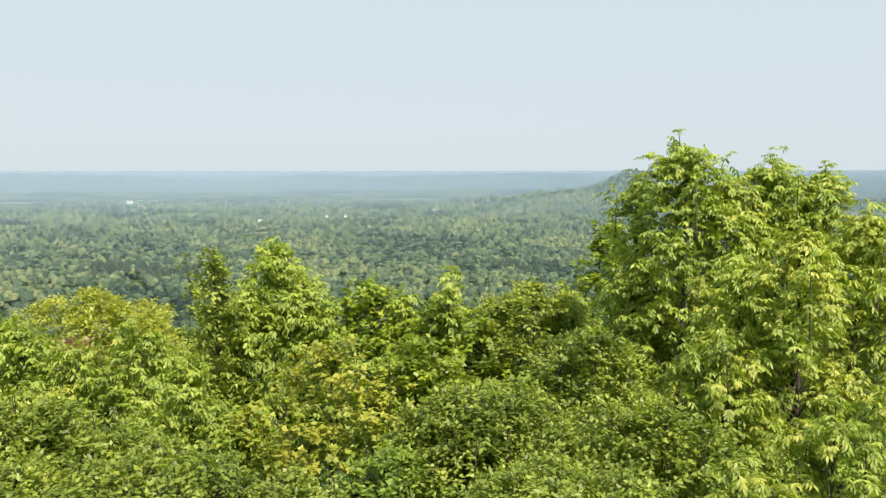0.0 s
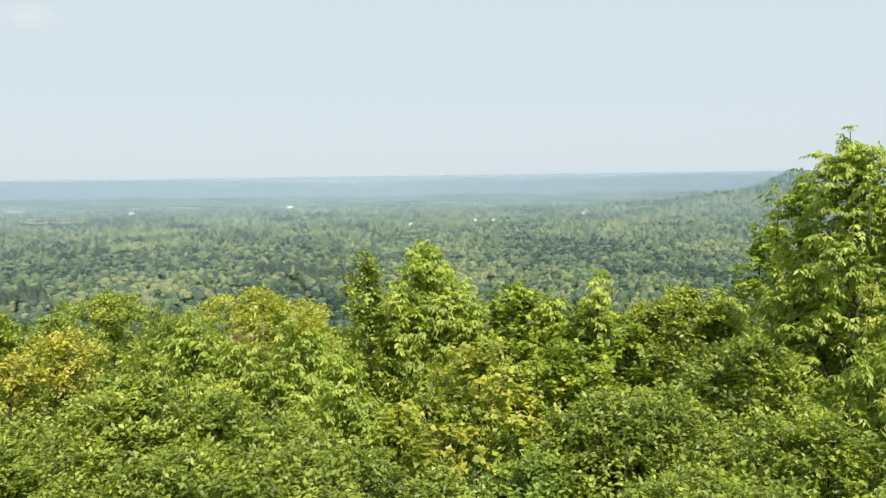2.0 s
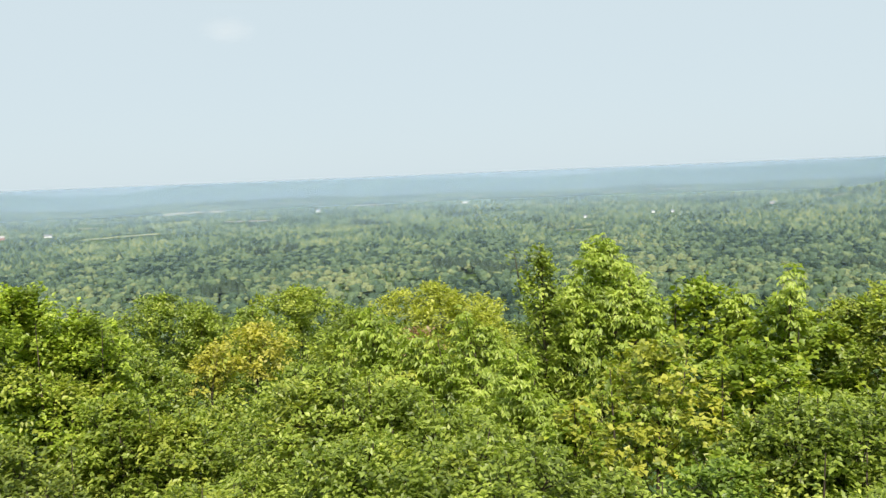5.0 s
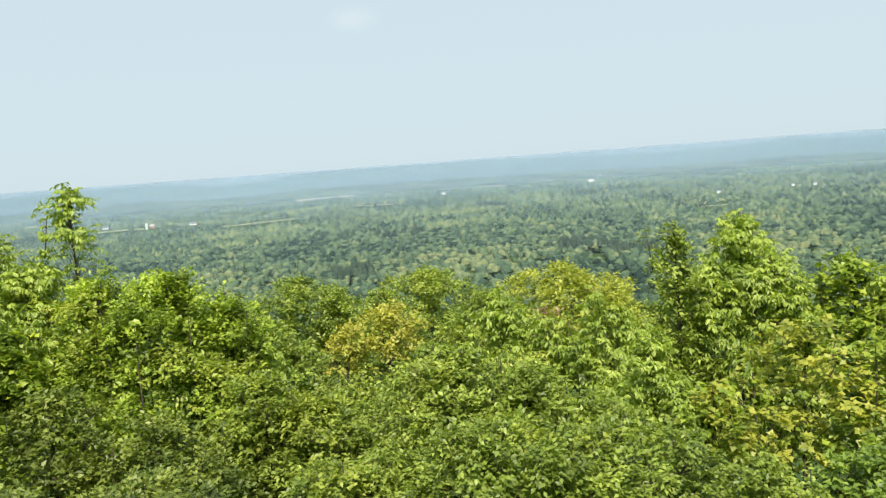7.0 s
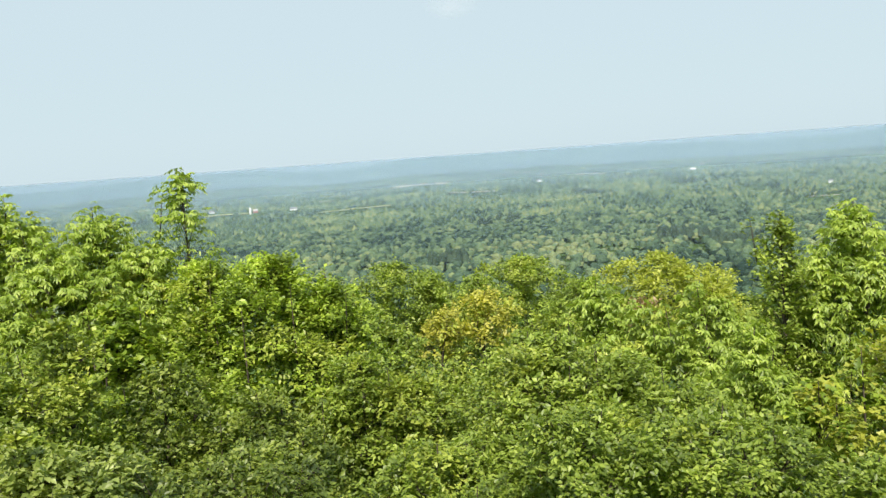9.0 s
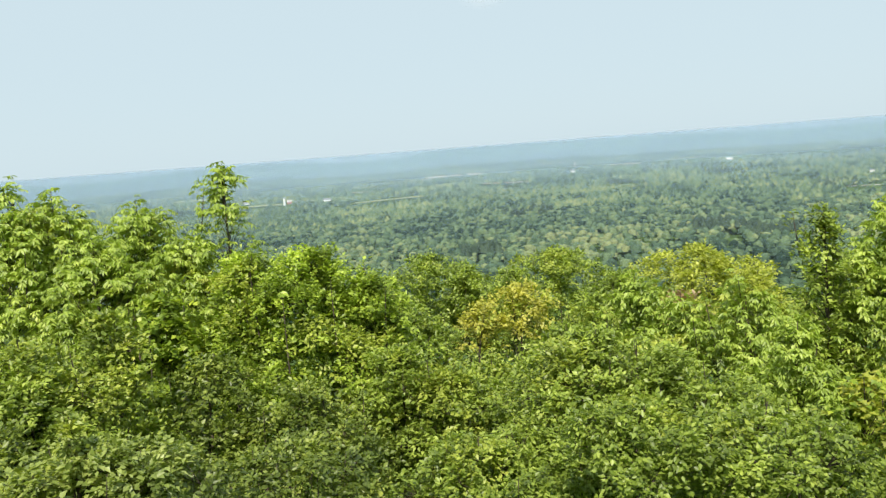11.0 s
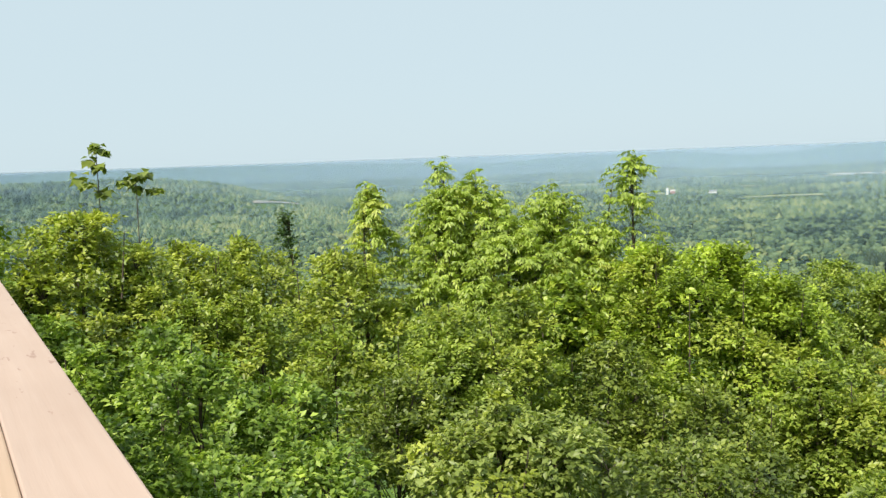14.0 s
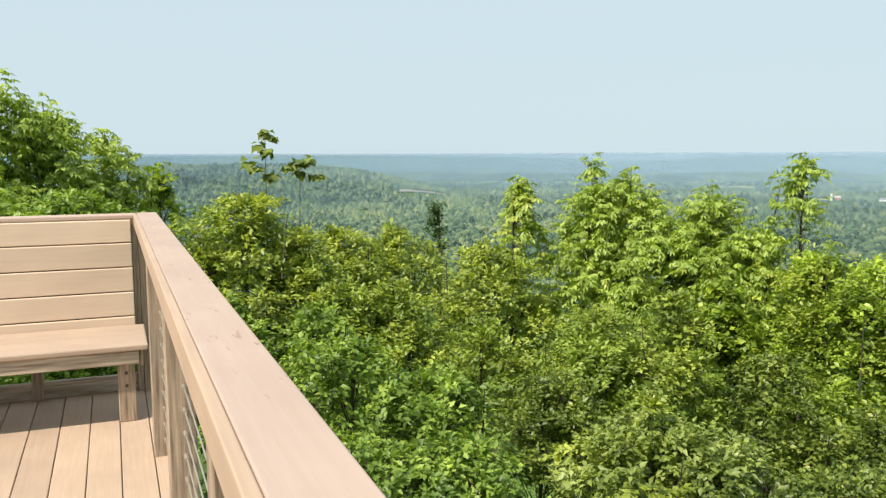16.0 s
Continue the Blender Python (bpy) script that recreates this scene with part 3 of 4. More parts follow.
def tree(name, label, x, y, top, rad, h, kind, material, gold=None, gold_share=0.0, cover=1.45, round_top=0.5):
    """One broadleaf tree: its place, the height of its top, crown radius and crown depth.
    The crown is a heap of leafy lobes, each carried by a limb and clothed with sprays."""
    global tree_seed
    tree_seed += 1
    g = np.random.default_rng(tree_seed)
    dist = math.hypot(x, y)
    scale = min(1.7, max(0.70, (dist / 10) ** 0.55))
    rad *= 1.0 if kind == "ash" else 1.14
    gz = float(ground_z(x, y)) - 0.1
    root = new(name)
    root.location = (x, y, gz)
    top, h = top - gz, min(h * (1.3 if kind == "ash" else 1.15), (top - gz) * 0.94)
    h = max(h, 0.3)
    full = top                                          # leaders stand above the closed crown
    spare = {"ash": min(0.22 * h, 0.08 + 0.13 * min(rad, 1.2)), "maple": 0.12, "fine": min(0.07 + 0.05 * rad, 0.2 * h)}.get(kind, 0.05)
    top, h = top - spare, h - spare
    cz = top - h / 2
    lr = min(0.44, max(0.09, (0.34 if kind == "ash" else 0.38) * rad)) * min(1.0, 0.6 + 0.4 * h / rad)
    area = math.pi * rad * h * 0.9 + math.pi * rad * rad
    n_limb = max(6, int(1.45 * area / (math.pi * lr * lr)))
    n_limb = min(n_limb, 90)
    th = np.arange(n_limb) * 2.39996 + g.uniform(-0.5, 0.5, n_limb)
    zz = np.clip(np.linspace(1.0, -1.0, n_limb) + g.uniform(-0.6, 0.6, n_limb) / n_limb, -1, 1)
    if kind == "ash":                                   # spire-like, widest low down
        prof = np.minimum(1.0, 0.34 + 1.45 * (1 - zz) / 2)
    else:
        prof = np.where(zz > 0, np.maximum(1 - zz ** 2, 0) ** round_top, 1 - 0.12 * zz ** 2)
    rr = np.maximum(0, prof * rad - 0.7 * lr) * np.where(np.arange(n_limb) % 4 == 3, 0.45, g.uniform(0.82, 1.06, n_limb))
    ends = np.stack([np.cos(th) * rr, np.sin(th) * rr, cz + zz * (h / 2 - 0.8 * lr) + g.normal(0, 0.12, n_limb) * lr], -1)
    ends[0] = (0, 0, top - 0.8 * lr)
    size = lr * g.uniform(0.75, 1.2, n_limb)
    n_tip = max(12, int(cover * area / (spray_area(kind) * scale ** 2)))
    owner = g.choice(n_limb, n_tip, p=size ** 2 / np.sum(size ** 2))
    away = unit(ends - (0, 0, cz - 0.3 * h))
    d = unit(g.normal(0, 1, (n_tip, 3)) + away[owner] * 0.75 + UP * 0.45)
    tips = ends[owner] + d * (size[owner] * g.uniform(0.6, 1.05, n_tip))[:, None] * (1.05, 1.05, 0.85)
    lid = top - 0.03
    tips[:, 2] = np.where(tips[:, 2] > lid, lid - 0.5 * (tips[:, 2] - lid), tips[:, 2])
    shoots = []
    for i in range(1 + int(rad > 0.35) + int(rad > 0.7) * 2 + int(rad > 1.1)):
        a, off = g.uniform(0, 6.28), (0 if i == 0 else rad * g.uniform(0.25, 0.75))
        up = full - 0.1 if i == 0 else top + spare * g.uniform(0.1, 0.7) - (0.9 if kind == "ash" else 0.45) * off
        foot = np.array((math.cos(a) * off, math.sin(a) * off, min(top, up) - 0.45 - 0.5 * off))
        head = foot + np.array((g.normal(0, 0.05), g.normal(0, 0.05), up - foot[2]))
        shoots.append((foot, head))
    sprigs = np.concatenate([[f_ + (h_ - f_) * q for q in np.linspace(0.2, 1, 5)] for f_, h_ in shoots])
    sprigs[:, :2] += g.normal(0, 0.05, (len(sprigs), 2))
    tips = np.concatenate([tips, sprigs])
    n_main, n_tip = n_tip, len(tips)
    outs = np.concatenate([d * 0.8 + away[owner] * 0.4 + UP * 0.15, unit(g.normal(0, 1, (len(sprigs), 3)) + UP * 0.8)])
    bend = g.normal(0, 0.04, 2) * h
    trunk_r = 0.009 * top + 0.012

    def stem(z):
        f = z / top
        return np.array((bend[0] * math.sin(f * 3), bend[1] * math.sin(f * 2.4), z))

    zs = np.linspace(0, top - 0.15, 9)
    paths = [[(stem(z), max(0.005, trunk_r * (1 - z / top) ** 0.8)) for z in zs]]
    for e in ends[1:]:
        z0 = max(0.3, min(e[2] - 0.5 * math.hypot(e[0], e[1]) - 0.25, top - 0.3))
        a = stem(z0)
        mid = a * 0.45 + e * 0.55 + (0, 0, 0.06)
        r0 = max(0.006, trunk_r * (1 - z0 / top) * 0.5)
        paths.append([(a, r0), (mid, r0 * 0.6), (e, 0.004)])
    paths += [[(f_, 0.012), (h_, 0.004)] for f_, h_ in shoots]
    tv, tf = tubes(paths, 4)
    child("trunk", mesh_from("trunk", tv, tf, BARK), root)
    if dist < 13:
        some = np.arange(0, n_main, 3)
        wv, wf = tubes([[(ends[owner[i]], 0.005), (tips[i], 0.002)] for i in some], 3)
        tagged(child("twig_growth", mesh_from("twig_growth", wv, wf, BARK), root), kind="stuff")
    # some limbs carry the yellowing leaves, more of them towards the top
    golden = np.zeros(n_tip, bool)
    if gold is not None and gold_share:
        limb_gold = g.uniform(0, 1, n_limb) < gold_share * (1.0 + 0.5 * zz)
        golden[:n_main] = limb_gold[owner] & (g.uniform(0, 1, n_main) < 0.85)
    # shrub-leaf sprays added inside every lobe so the crown's gaps look dark
    n_in = int(0.13 * n_main)
    who = g.integers(0, n_limb, n_in)
    din = unit(g.normal(0, 1, (n_in, 3)))
    inner = ends[who] * (0.86, 0.86, 1.0) + din * (size[who] * 0.32)[:, None]
    if not golden.all():
        v, f = foliage(tips[~golden], outs[~golden], kind, g, scale)
        if n_in:
            v2, f2 = foliage(inner, din + away[who], "shrub", g, scale)
            v, f = np.concatenate([v, v2]), np.concatenate([f, f2 + len(v)])
        child("crown", mesh_from("crown", v, f, material), root)
    if golden.any():
        v, f = foliage(tips[golden], outs[golden], kind, g, scale)
        child("yellowing_foliage", mesh_from("yellowing_foliage", v, f, gold), root, "yellowing leaves")
    return tagged(root, label, "shrub" if "shrub" in name else "tree", name.replace("_", " ") + "s on the slope")


tree_seed = 100


def ash(x, y, top, rad, h, gold=0.0, cover=1.45):
    label = "ash tree with light green and yellowing feathered leaves" if gold > 0.12 else "young ash tree with drooping feathered light green leaves"
    if rad < 0.3:
        label = "slender ash shoot rising above its neighbours"
    return tree("ash_tree", label, x, y, top, rad, h, "ash", ASH, ASH_GOLD, gold, cover)


def maple(x, y, top, rad, h, gold=0.0):
    label = "maple turning yellow and orange among green neighbours" if gold > 0.2 else "dark green broad-leaved maple in full summer leaf"
    return tree("maple_tree", label, x, y, top, rad, h, "maple", MAPLE, MAPLE_GOLD, gold, 1.0 if gold > 0.2 else 1.45)


def sapling(x, y, top, lean, whorls):
    """A thin bare stem with whorls of large drooping leaves: (height below the top, reach sideways, direction)."""
    global tree_seed
    tree_seed += 1
    g = np.random.default_rng(tree_seed)
    gz = float(ground_z(x, y)) - 0.1
    root = new("maple_sapling")
    root.location = (x, y, gz)
    top = top - gz
    head = np.array((lean[0], lean[1], top - 0.06))
    paths = [[((0, 0, 0), 0.022), ((head[0] * 0.3, head[1] * 0.3, top * 0.6), 0.012), (head, 0.004)]]
    nodes = []
    for below, reach, turn in whorls:
        joint = head * (1, 1, 0) + (0, 0, top - below - reach * 0.6)
        end = joint + np.array((math.cos(turn) * reach, math.sin(turn) * reach, reach * 0.6))
        if reach > 0.02:
            paths.append([(joint, 0.006), (end, 0.003)])
        nodes.append(end)
    tv, tf = tubes(paths, 5)
    child("trunk", mesh_from("trunk", tv, tf, BARK), root)
    k = 15
    T = np.repeat(np.array(nodes), k, 0) + g.normal(0, 0.018, (len(nodes) * k, 3))
    a = np.tile(np.arange(k) * 6.283 / k, len(nodes)) + g.uniform(-0.4, 0.4, len(T))
    flat = np.stack([np.cos(a), np.sin(a), np.zeros(len(T))], -1)
    d = unit(flat - UP * g.uniform(0.1, 1.0, (len(T), 1)))
    L = g.uniform(0.07, 0.125, len(T))
    v, f = leaf_faces(T + d * (L * 0.3)[:, None], d, unit(UP + flat * 0.5 + g.normal(0, 0.25, T.shape)), L, L * 0.95, True)
    child("crown", mesh_from("crown", v, f, DARKENED_OLIVE), root, "large drooping dark green leaves")
    return tagged(root, "slender maple sapling with a few large drooping leaves", "tree", "maple saplings on the slope")


def birch(x, y, top, rad, h, gold=0.0):
    label = "small-leaved birch with olive green and golden foliage" if gold > 0.12 else "small-leaved birch with fine olive green foliage"
    return tree("birch_tree", label, x, y, top, rad, h, "fine", FINE, FINE_GOLD, gold)


def goldtree(x, y, top, rad, h):
    return tree("yellow_tree", "broadleaf tree already turned golden yellow on the slope", x, y, top, rad, h, "fine", YELLOW, FINE_GOLD, 0.15, cover=1.0)


def goldbirch(x, y, top, rad, h):
    return tree("birch_tree", "round birch turned yellow green on the slope", x, y, top, rad, h, "fine", GOLD_BIRCH, FINE, 0.12, round_top=0.4)


def hawthorn(x, y, top, rad, h, gold=0.0):
    return tree("hawthorn_tree", "dense round hawthorn with small dark olive leaves", x, y, top, rad, h, "fine", HAWTHORN, FINE_GOLD, gold, cover=2.0, round_top=0.42)


# shade below the deck is put into these shrubs' leaf colour
def shadedshrub(x, y, top, rad, h):
    return tree("shade_toned_shrub", "open small-leaved shrub below the deck, its leaves coloured dark for shade", x, y, top, rad, h, "fine", DARKENED_OLIVE, cover=1.15, round_top=0.45)


def withered(x, y, top, rad, h):
    return tree("withered_tree", "half-dead tree with dry brownish leaves on the slope", x, y, top, rad, h, "fine", WITHERED, FINE_GOLD, 0.3)


def darktip(x, y, top, rad, h):
    return tree("dark_tree", "slender dark-leaved treetop above paler neighbours", x, y, top, rad, h, "fine", DARK_LEAVES, cover=0.9)


def dogwood(x, y, top, rad, h):
    return tree("dogwood_shrub", "leafy green dogwood shrub on the slope below the deck", x, y, top, rad, h, "shrub", SHRUB, round_top=0.45)


def viburnum(x, y, top, rad, h, gold=0.0):
    return tree("viburnum_shrub", "low arching shrub with yellowish green leaves", x, y, top, rad, h, "shrub", VIBURNUM, FINE_GOLD, gold, cover=2.2, round_top=0.4)


# tall ash group
ash(3.42, 10.58, 1.91, 0.89, 3.49, gold=0.06, cover=1.75)
ash(3.04, 11.31, 1.38, 0.47, 3.30, gold=0.05)
ash(4.07, 10.79, 1.45, 0.85, 3.47, gold=0.10, cover=1.75)
ash(4.76, 11.07, 1.66, 0.77, 3.63, gold=0.12, cover=1.75)
ash(5.50, 11.29, 1.49, 0.80, 3.79, gold=0.20, cover=1.75)
ash(5.11, 9.25, 1.09, 0.77, 2.2, gold=0.55)
ash(4.00, 8.45, 0.89, 0.62, 1.8, gold=0.65)
ash(3.61, 9.05, 0.58, 0.58, 2.26, gold=0.20)
maple(3.20, 13.63, 0.60, 0.66, 2.84)
ash(3.02, 11.11, 0.25, 0.77, 2.93, gold=0.05)
ash(3.63, 6.86, -0.48, 0.71, 1.26, gold=0.4, cover=0.6)
ash(6.34, 9.69, 1.37, 1.39, 3.47, gold=0.20)
ash(4.71, 7.17, 0.12, 0.90, 1.96, gold=0.50, cover=0.6)
ash(3.15, 8.36, -0.09, 0.71, 2.06, gold=0.15, cover=1.0)
# crowns in the middle of the slope
ash(-2.16, 12.86, 0.42, 1.16, 3.03)
ash(-2.42, 12.08, -0.17, 0.97, 2.52)
ash(-1.58, 12.25, -0.11, 0.76, 2.36)
birch(-2.79, 11.57, 0.39, 0.40, 3.2)
maple(-0.73, 12.97, -0.22, 0.84, 2.65)
ash(-0.15, 12.81, -0.43, 0.57, 2.26)
ash(0.50, 11.82, 0.04, 0.16, 1.04)
maple(0.46, 12.42, -0.37, 0.93, 2.19)
birch(1.73, 12.35, -0.14, 0.84, 2.19, gold=0.6)
birch(1.22, 12.99, -0.47, 0.62, 2.12, gold=0.5)
ash(2.39, 12.76, -0.35, 0.61, 2.28)
maple(-0.89, 9.83, -0.50, 0.92, 2.0, gold=0.85)
maple(-1.62, 8.67, -1.02, 0.40, 0.9, gold=0.80)
ash(-3.26, 9.93, -0.27, 0.82, 2.15, gold=0.08)
ash(-4.06, 10.03, -0.59, 0.82, 2.08, gold=0.15)
ash(-4.78, 10.12, -0.40, 0.85, 2.31, gold=0.25)
ash(-2.36, 8.98, -0.57, 0.60, 1.77, gold=0.05)
maple(0.09, 10.61, -0.64, 0.68, 1.86)
birch(1.02, 7.79, -0.47, 0.88, 1.35, gold=0.08)
birch(2.01, 8.87, -0.12, 0.78, 2.11)
birch(2.32, 7.15, -0.51, 0.64, 1.08)
birch(0.50, 8.02, -0.58, 0.53, 1.28, gold=0.05)
birch(-0.80, 6.80, -0.99, 0.41, 0.73, gold=0.30)
birch(-3.06, 7.40, -0.57, 0.77, 1.42, gold=0.15)
birch(-1.78, 6.22, -0.59, 0.61, 0.74, gold=0.10)
dogwood(-0.01, 7.41, -1.09, 0.44, 0.74)
birch(1.32, 6.25, -0.69, 0.66, 0.66)
ash(2.50, 5.94, -0.58, 0.54, 0.66, gold=0.4, cover=0.55)
birch(-2.39, 5.50, -0.46, 0.53, 0.65, gold=0.10)
birch(-3.82, 7.20, -0.37, 0.84, 1.46, gold=0.20)
# rounded treetops further down the slope
goldbirch(-7.21, 17.87, -1.03, 1.53, 2.53)
goldbirch(-5.45, 16.42, -1.40, 0.83, 2.15)
birch(-12.77, 20.53, -1.58, 1.93, 3.20, gold=0.15)
birch(-12.72, 18.12, -1.89, 1.08, 2.78, gold=0.10)
birch(-17.13, 19.68, -1.74, 1.82, 3.28, gold=0.05)
birch(-15.59, 19.68, -2.21, 1.05, 2.80, gold=0.10)
goldtree(-7.29, 10.95, -0.76, 0.53, 0.82)
goldtree(-7.54, 10.12, -0.96, 0.42, 0.70)
birch(-7.84, 15.33, -1.27, 0.95, 2.62, gold=0.15)
birch(-7.36, 13.30, -1.41, 0.74, 2.10, gold=0.20)
birch(-15.61, 15.57, -1.81, 1.23, 2.78, gold=0.10)
birch(-6.23, 13.92, -1.33, 0.58, 1.58, gold=0.45)
withered(-5.57, 13.12, -1.23, 0.37, 0.59)
birch(-4.29, 15.75, -1.73, 1.01, 2.47, gold=0.20)
ash(-3.08, 11.42, -1.39, 0.69, 1.77, gold=0.05)
ash(-4.01, 12.69, -1.18, 0.64, 1.82, gold=0.08)
ash(-4.33, 9.50, -0.94, 0.79, 1.86, gold=0.06)
birch(-4.77, 8.32, -0.69, 0.72, 1.71, gold=0.15)
birch(-5.35, 6.59, -0.87, 0.56, 1.12, gold=0.40)
birch(-2.42, 7.52, -0.89, 0.80, 1.07, gold=0.15)
birch(-3.57, 6.47, -0.96, 0.76, 0.86, gold=0.20)
birch(-7.93, 9.11, -0.86, 0.67, 1.68, gold=0.30)
birch(-6.18, 8.65, -1.33, 0.66, 1.47, gold=0.25)
ash(-1.99, 8.72, -1.08, 0.54, 1.21, gold=0.10)
# dense round hawthorn and the ash group beside it
hawthorn(-7.37, 6.68, 0.45, 1.23, 3.30, gold=0.22)
hawthorn(-8.32, 6.43, 0.38, 0.74, 2.08, gold=0.25)
hawthorn(-6.92, 7.18, 0.11, 0.67, 2.80, gold=0.18)
ash(-11.23, 5.33, 1.35, 1.24, 2.83, gold=0.07)
ash(-11.25, 4.76, 1.11, 0.96, 2.61, gold=0.07)
ash(-10.21, 6.05, 1.09, 1.14, 2.69, gold=0.10)
ash(-10.10, 5.38, 0.79, 1.22, 1.95, gold=0.10)
ash(-9.56, 6.36, 0.60, 0.98, 1.79, gold=0.10)
ash(-9.51, 6.99, 1.49, 0.50, 2.17, cover=0.75)
maple(-8.91, 5.50, -0.02, 0.66, 2.30)
birch(-7.40, 4.07, 0.14, 0.45, 1.69, gold=0.12)
birch(-7.35, 3.20, 0.07, 0.80, 1.84, gold=0.10)
shadedshrub(-5.94, 5.26, -0.71, 0.73, 1.46)
birch(-5.70, 6.43, -0.59, 0.54, 1.81, gold=0.15)
birch(-5.38, 6.99, -0.88, 0.56, 1.60, gold=0.30)
shadedshrub(-6.94, 4.90, -0.44, 0.60, 1.81)
viburnum(-4.83, 2.50, -0.30, 0.56, 0.62, gold=0.10)
viburnum(-4.83, 2.50, -0.04, 0.06, 0.39, gold=0.50)
shadedshrub(-4.98, 3.10, -0.49, 0.50, 0.59)
birch(-2.95, 6.70, -0.89, 0.86, 1.11, gold=0.15)
birch(-3.85, 5.40, -0.96, 0.65, 0.74, gold=0.20)
shadedshrub(-4.72, 4.07, -0.70, 0.53, 0.66)
# view past the railing
ash(-11.70, 3.79, 1.19, 0.57, 2.76, gold=0.25)
birch(-10.61, 2.92, 0.38, 0.85, 2.16, gold=0.60)
ash(-11.88, 5.02, 1.45, 0.13, 0.81)
birch(-11.87, 1.78, 0.52, 0.88, 2.27, gold=0.80)
birch(-11.36, 0.98, 0.54, 0.78, 1.84, gold=0.80)
birch(-9.60, -0.22, 1.10, 0.92, 2.02, gold=0.65)
birch(-9.37, -0.77, 0.53, 0.40, 1.71, gold=0.35)
birch(-9.80, 0.36, 0.66, 0.60, 1.65, gold=0.5)
sapling(-9.90, -0.02, 1.76, (0.0, 0.02), ((0.04, 0, 0), (0.10, 0.05, 1.7), (0.19, 0.08, 4.6), (0.27, 0.03, 0.5), (0.40, 0.20, 4.5), (0.46, 0.12, 5.2), (0.55, 0.05, 1.5)))
sapling(-9.89, 0.32, 1.44, (0.02, 0.08), ((0.04, 0.10, 1.5), (0.08, 0.0, 0), (0.12, 0.14, 4.6), (0.24, 0.20, 1.4), (0.20, 0.06, 3.3)))
darktip(-13.71, 2.85, 0.77, 0.19, 1.47)
ash(-9.57, -2.91, 2.38, 1.05, 2.17)
ash(-10.21, -2.46, 2.16, 0.81, 1.91)
ash(-10.82, -1.98, 1.83, 0.77, 1.70)
maple(-11.41, -1.40, 1.38, 0.31, 1.37)
ash(-9.34, -3.57, 2.39, 1.05, 2.10)
dogwood(-6.17, 0.61, 0.06, 0.61, 1.39)
dogwood(-5.88, 1.18, -0.13, 0.55, 1.09)
dogwood(-7.49, 0.43, 0.10, 0.53, 1.47)
birch(-7.71, 2.12, -0.07, 0.56, 1.57, gold=0.30)
birch(-8.89, 1.39, 0.14, 0.69, 1.77, gold=0.40)
birch(-8.77, 0.75, 0.18, 0.56, 1.36, gold=0.40)
dogwood(-4.84, 0.75, -0.33, 0.45, 0.48)
dogwood(-5.03, 1.31, -0.38, 0.33, 0.51)
dogwood(-8.38, -0.54, 0.16, 0.47, 1.41)
dogwood(-7.60, -0.14, -0.05, 0.48, 1.28)
dogwood(-8.37, -1.97, 1.15, 0.90, 1.09)
dogwood(-7.95, -2.71, 1.12, 0.88, 1.06)
dogwood(-8.68, -2.38, -0.16, 1.01, 0.88)
dogwood(-5.60, -0.12, -0.14, 0.35, 0.86)
birch(-7.18, 3.05, -0.12, 0.55, 1.42, gold=0.10)
shadedshrub(-6.38, 2.36, -0.32, 0.52, 1.24)

def undergrowth():
    """Leafy saplings and brambles that close the gaps under the trees."""
    g = np.random.default_rng(55)
    n = 3600
    r = np.sqrt(g.uniform(3.6 ** 2, 24 ** 2, n))
    az = g.uniform(-42, 122, n)
    x, y = polar(az, r)
    tips = np.stack([x, y, ground_z(x, y) + g.uniform(0.2, 1.0, n) * np.minimum(2.2, 0.15 * r)], -1)
    v, f = foliage(tips, unit(g.normal(0, 1, (n, 3)) + UP), "shrub", g, 1.6)
    tagged(new("undergrowth", mesh_from("undergrowth", v, f, SHRUB)), "shaded leafy undergrowth beneath the trees", "undergrowth", kind="stuff")


undergrowth()


# ---- the deck: x along the rail from the corner, y inwards, z up from the boards ----


def deck_thing(name, label, category, group="", kind=""):
    e = new(name)
    ang = radians(9.94)
    e.matrix_world = Matrix.Translation((-5.25, -0.672, 0)) @ Matrix.Rotation(ang, 4, "Z")
    return tagged(e, label, category, group, kind)


def dbox(x0, x1, y0, y1, z0, z1, bevel=0.004, seg=1):
    """A box in deck measures; y counts inwards."""
    return box_bm(x0, x1, -y1, -y0, z0, z1, bevel, seg)


def tube_bm(a, b, rad, sides=6):
    bm = bmesh.new()
    a, b = Vector(a), Vector(b)
    q = (b - a).to_track_quat("Z", "Y").to_matrix().to_4x4()
    bmesh.ops.create_cone(bm, cap_ends=True, segments=sides, radius1=rad, radius2=rad, depth=(b - a).length, matrix=Matrix.Translation((a + b) / 2) @ q)
    return bm


RAIL_LEN = 8.6


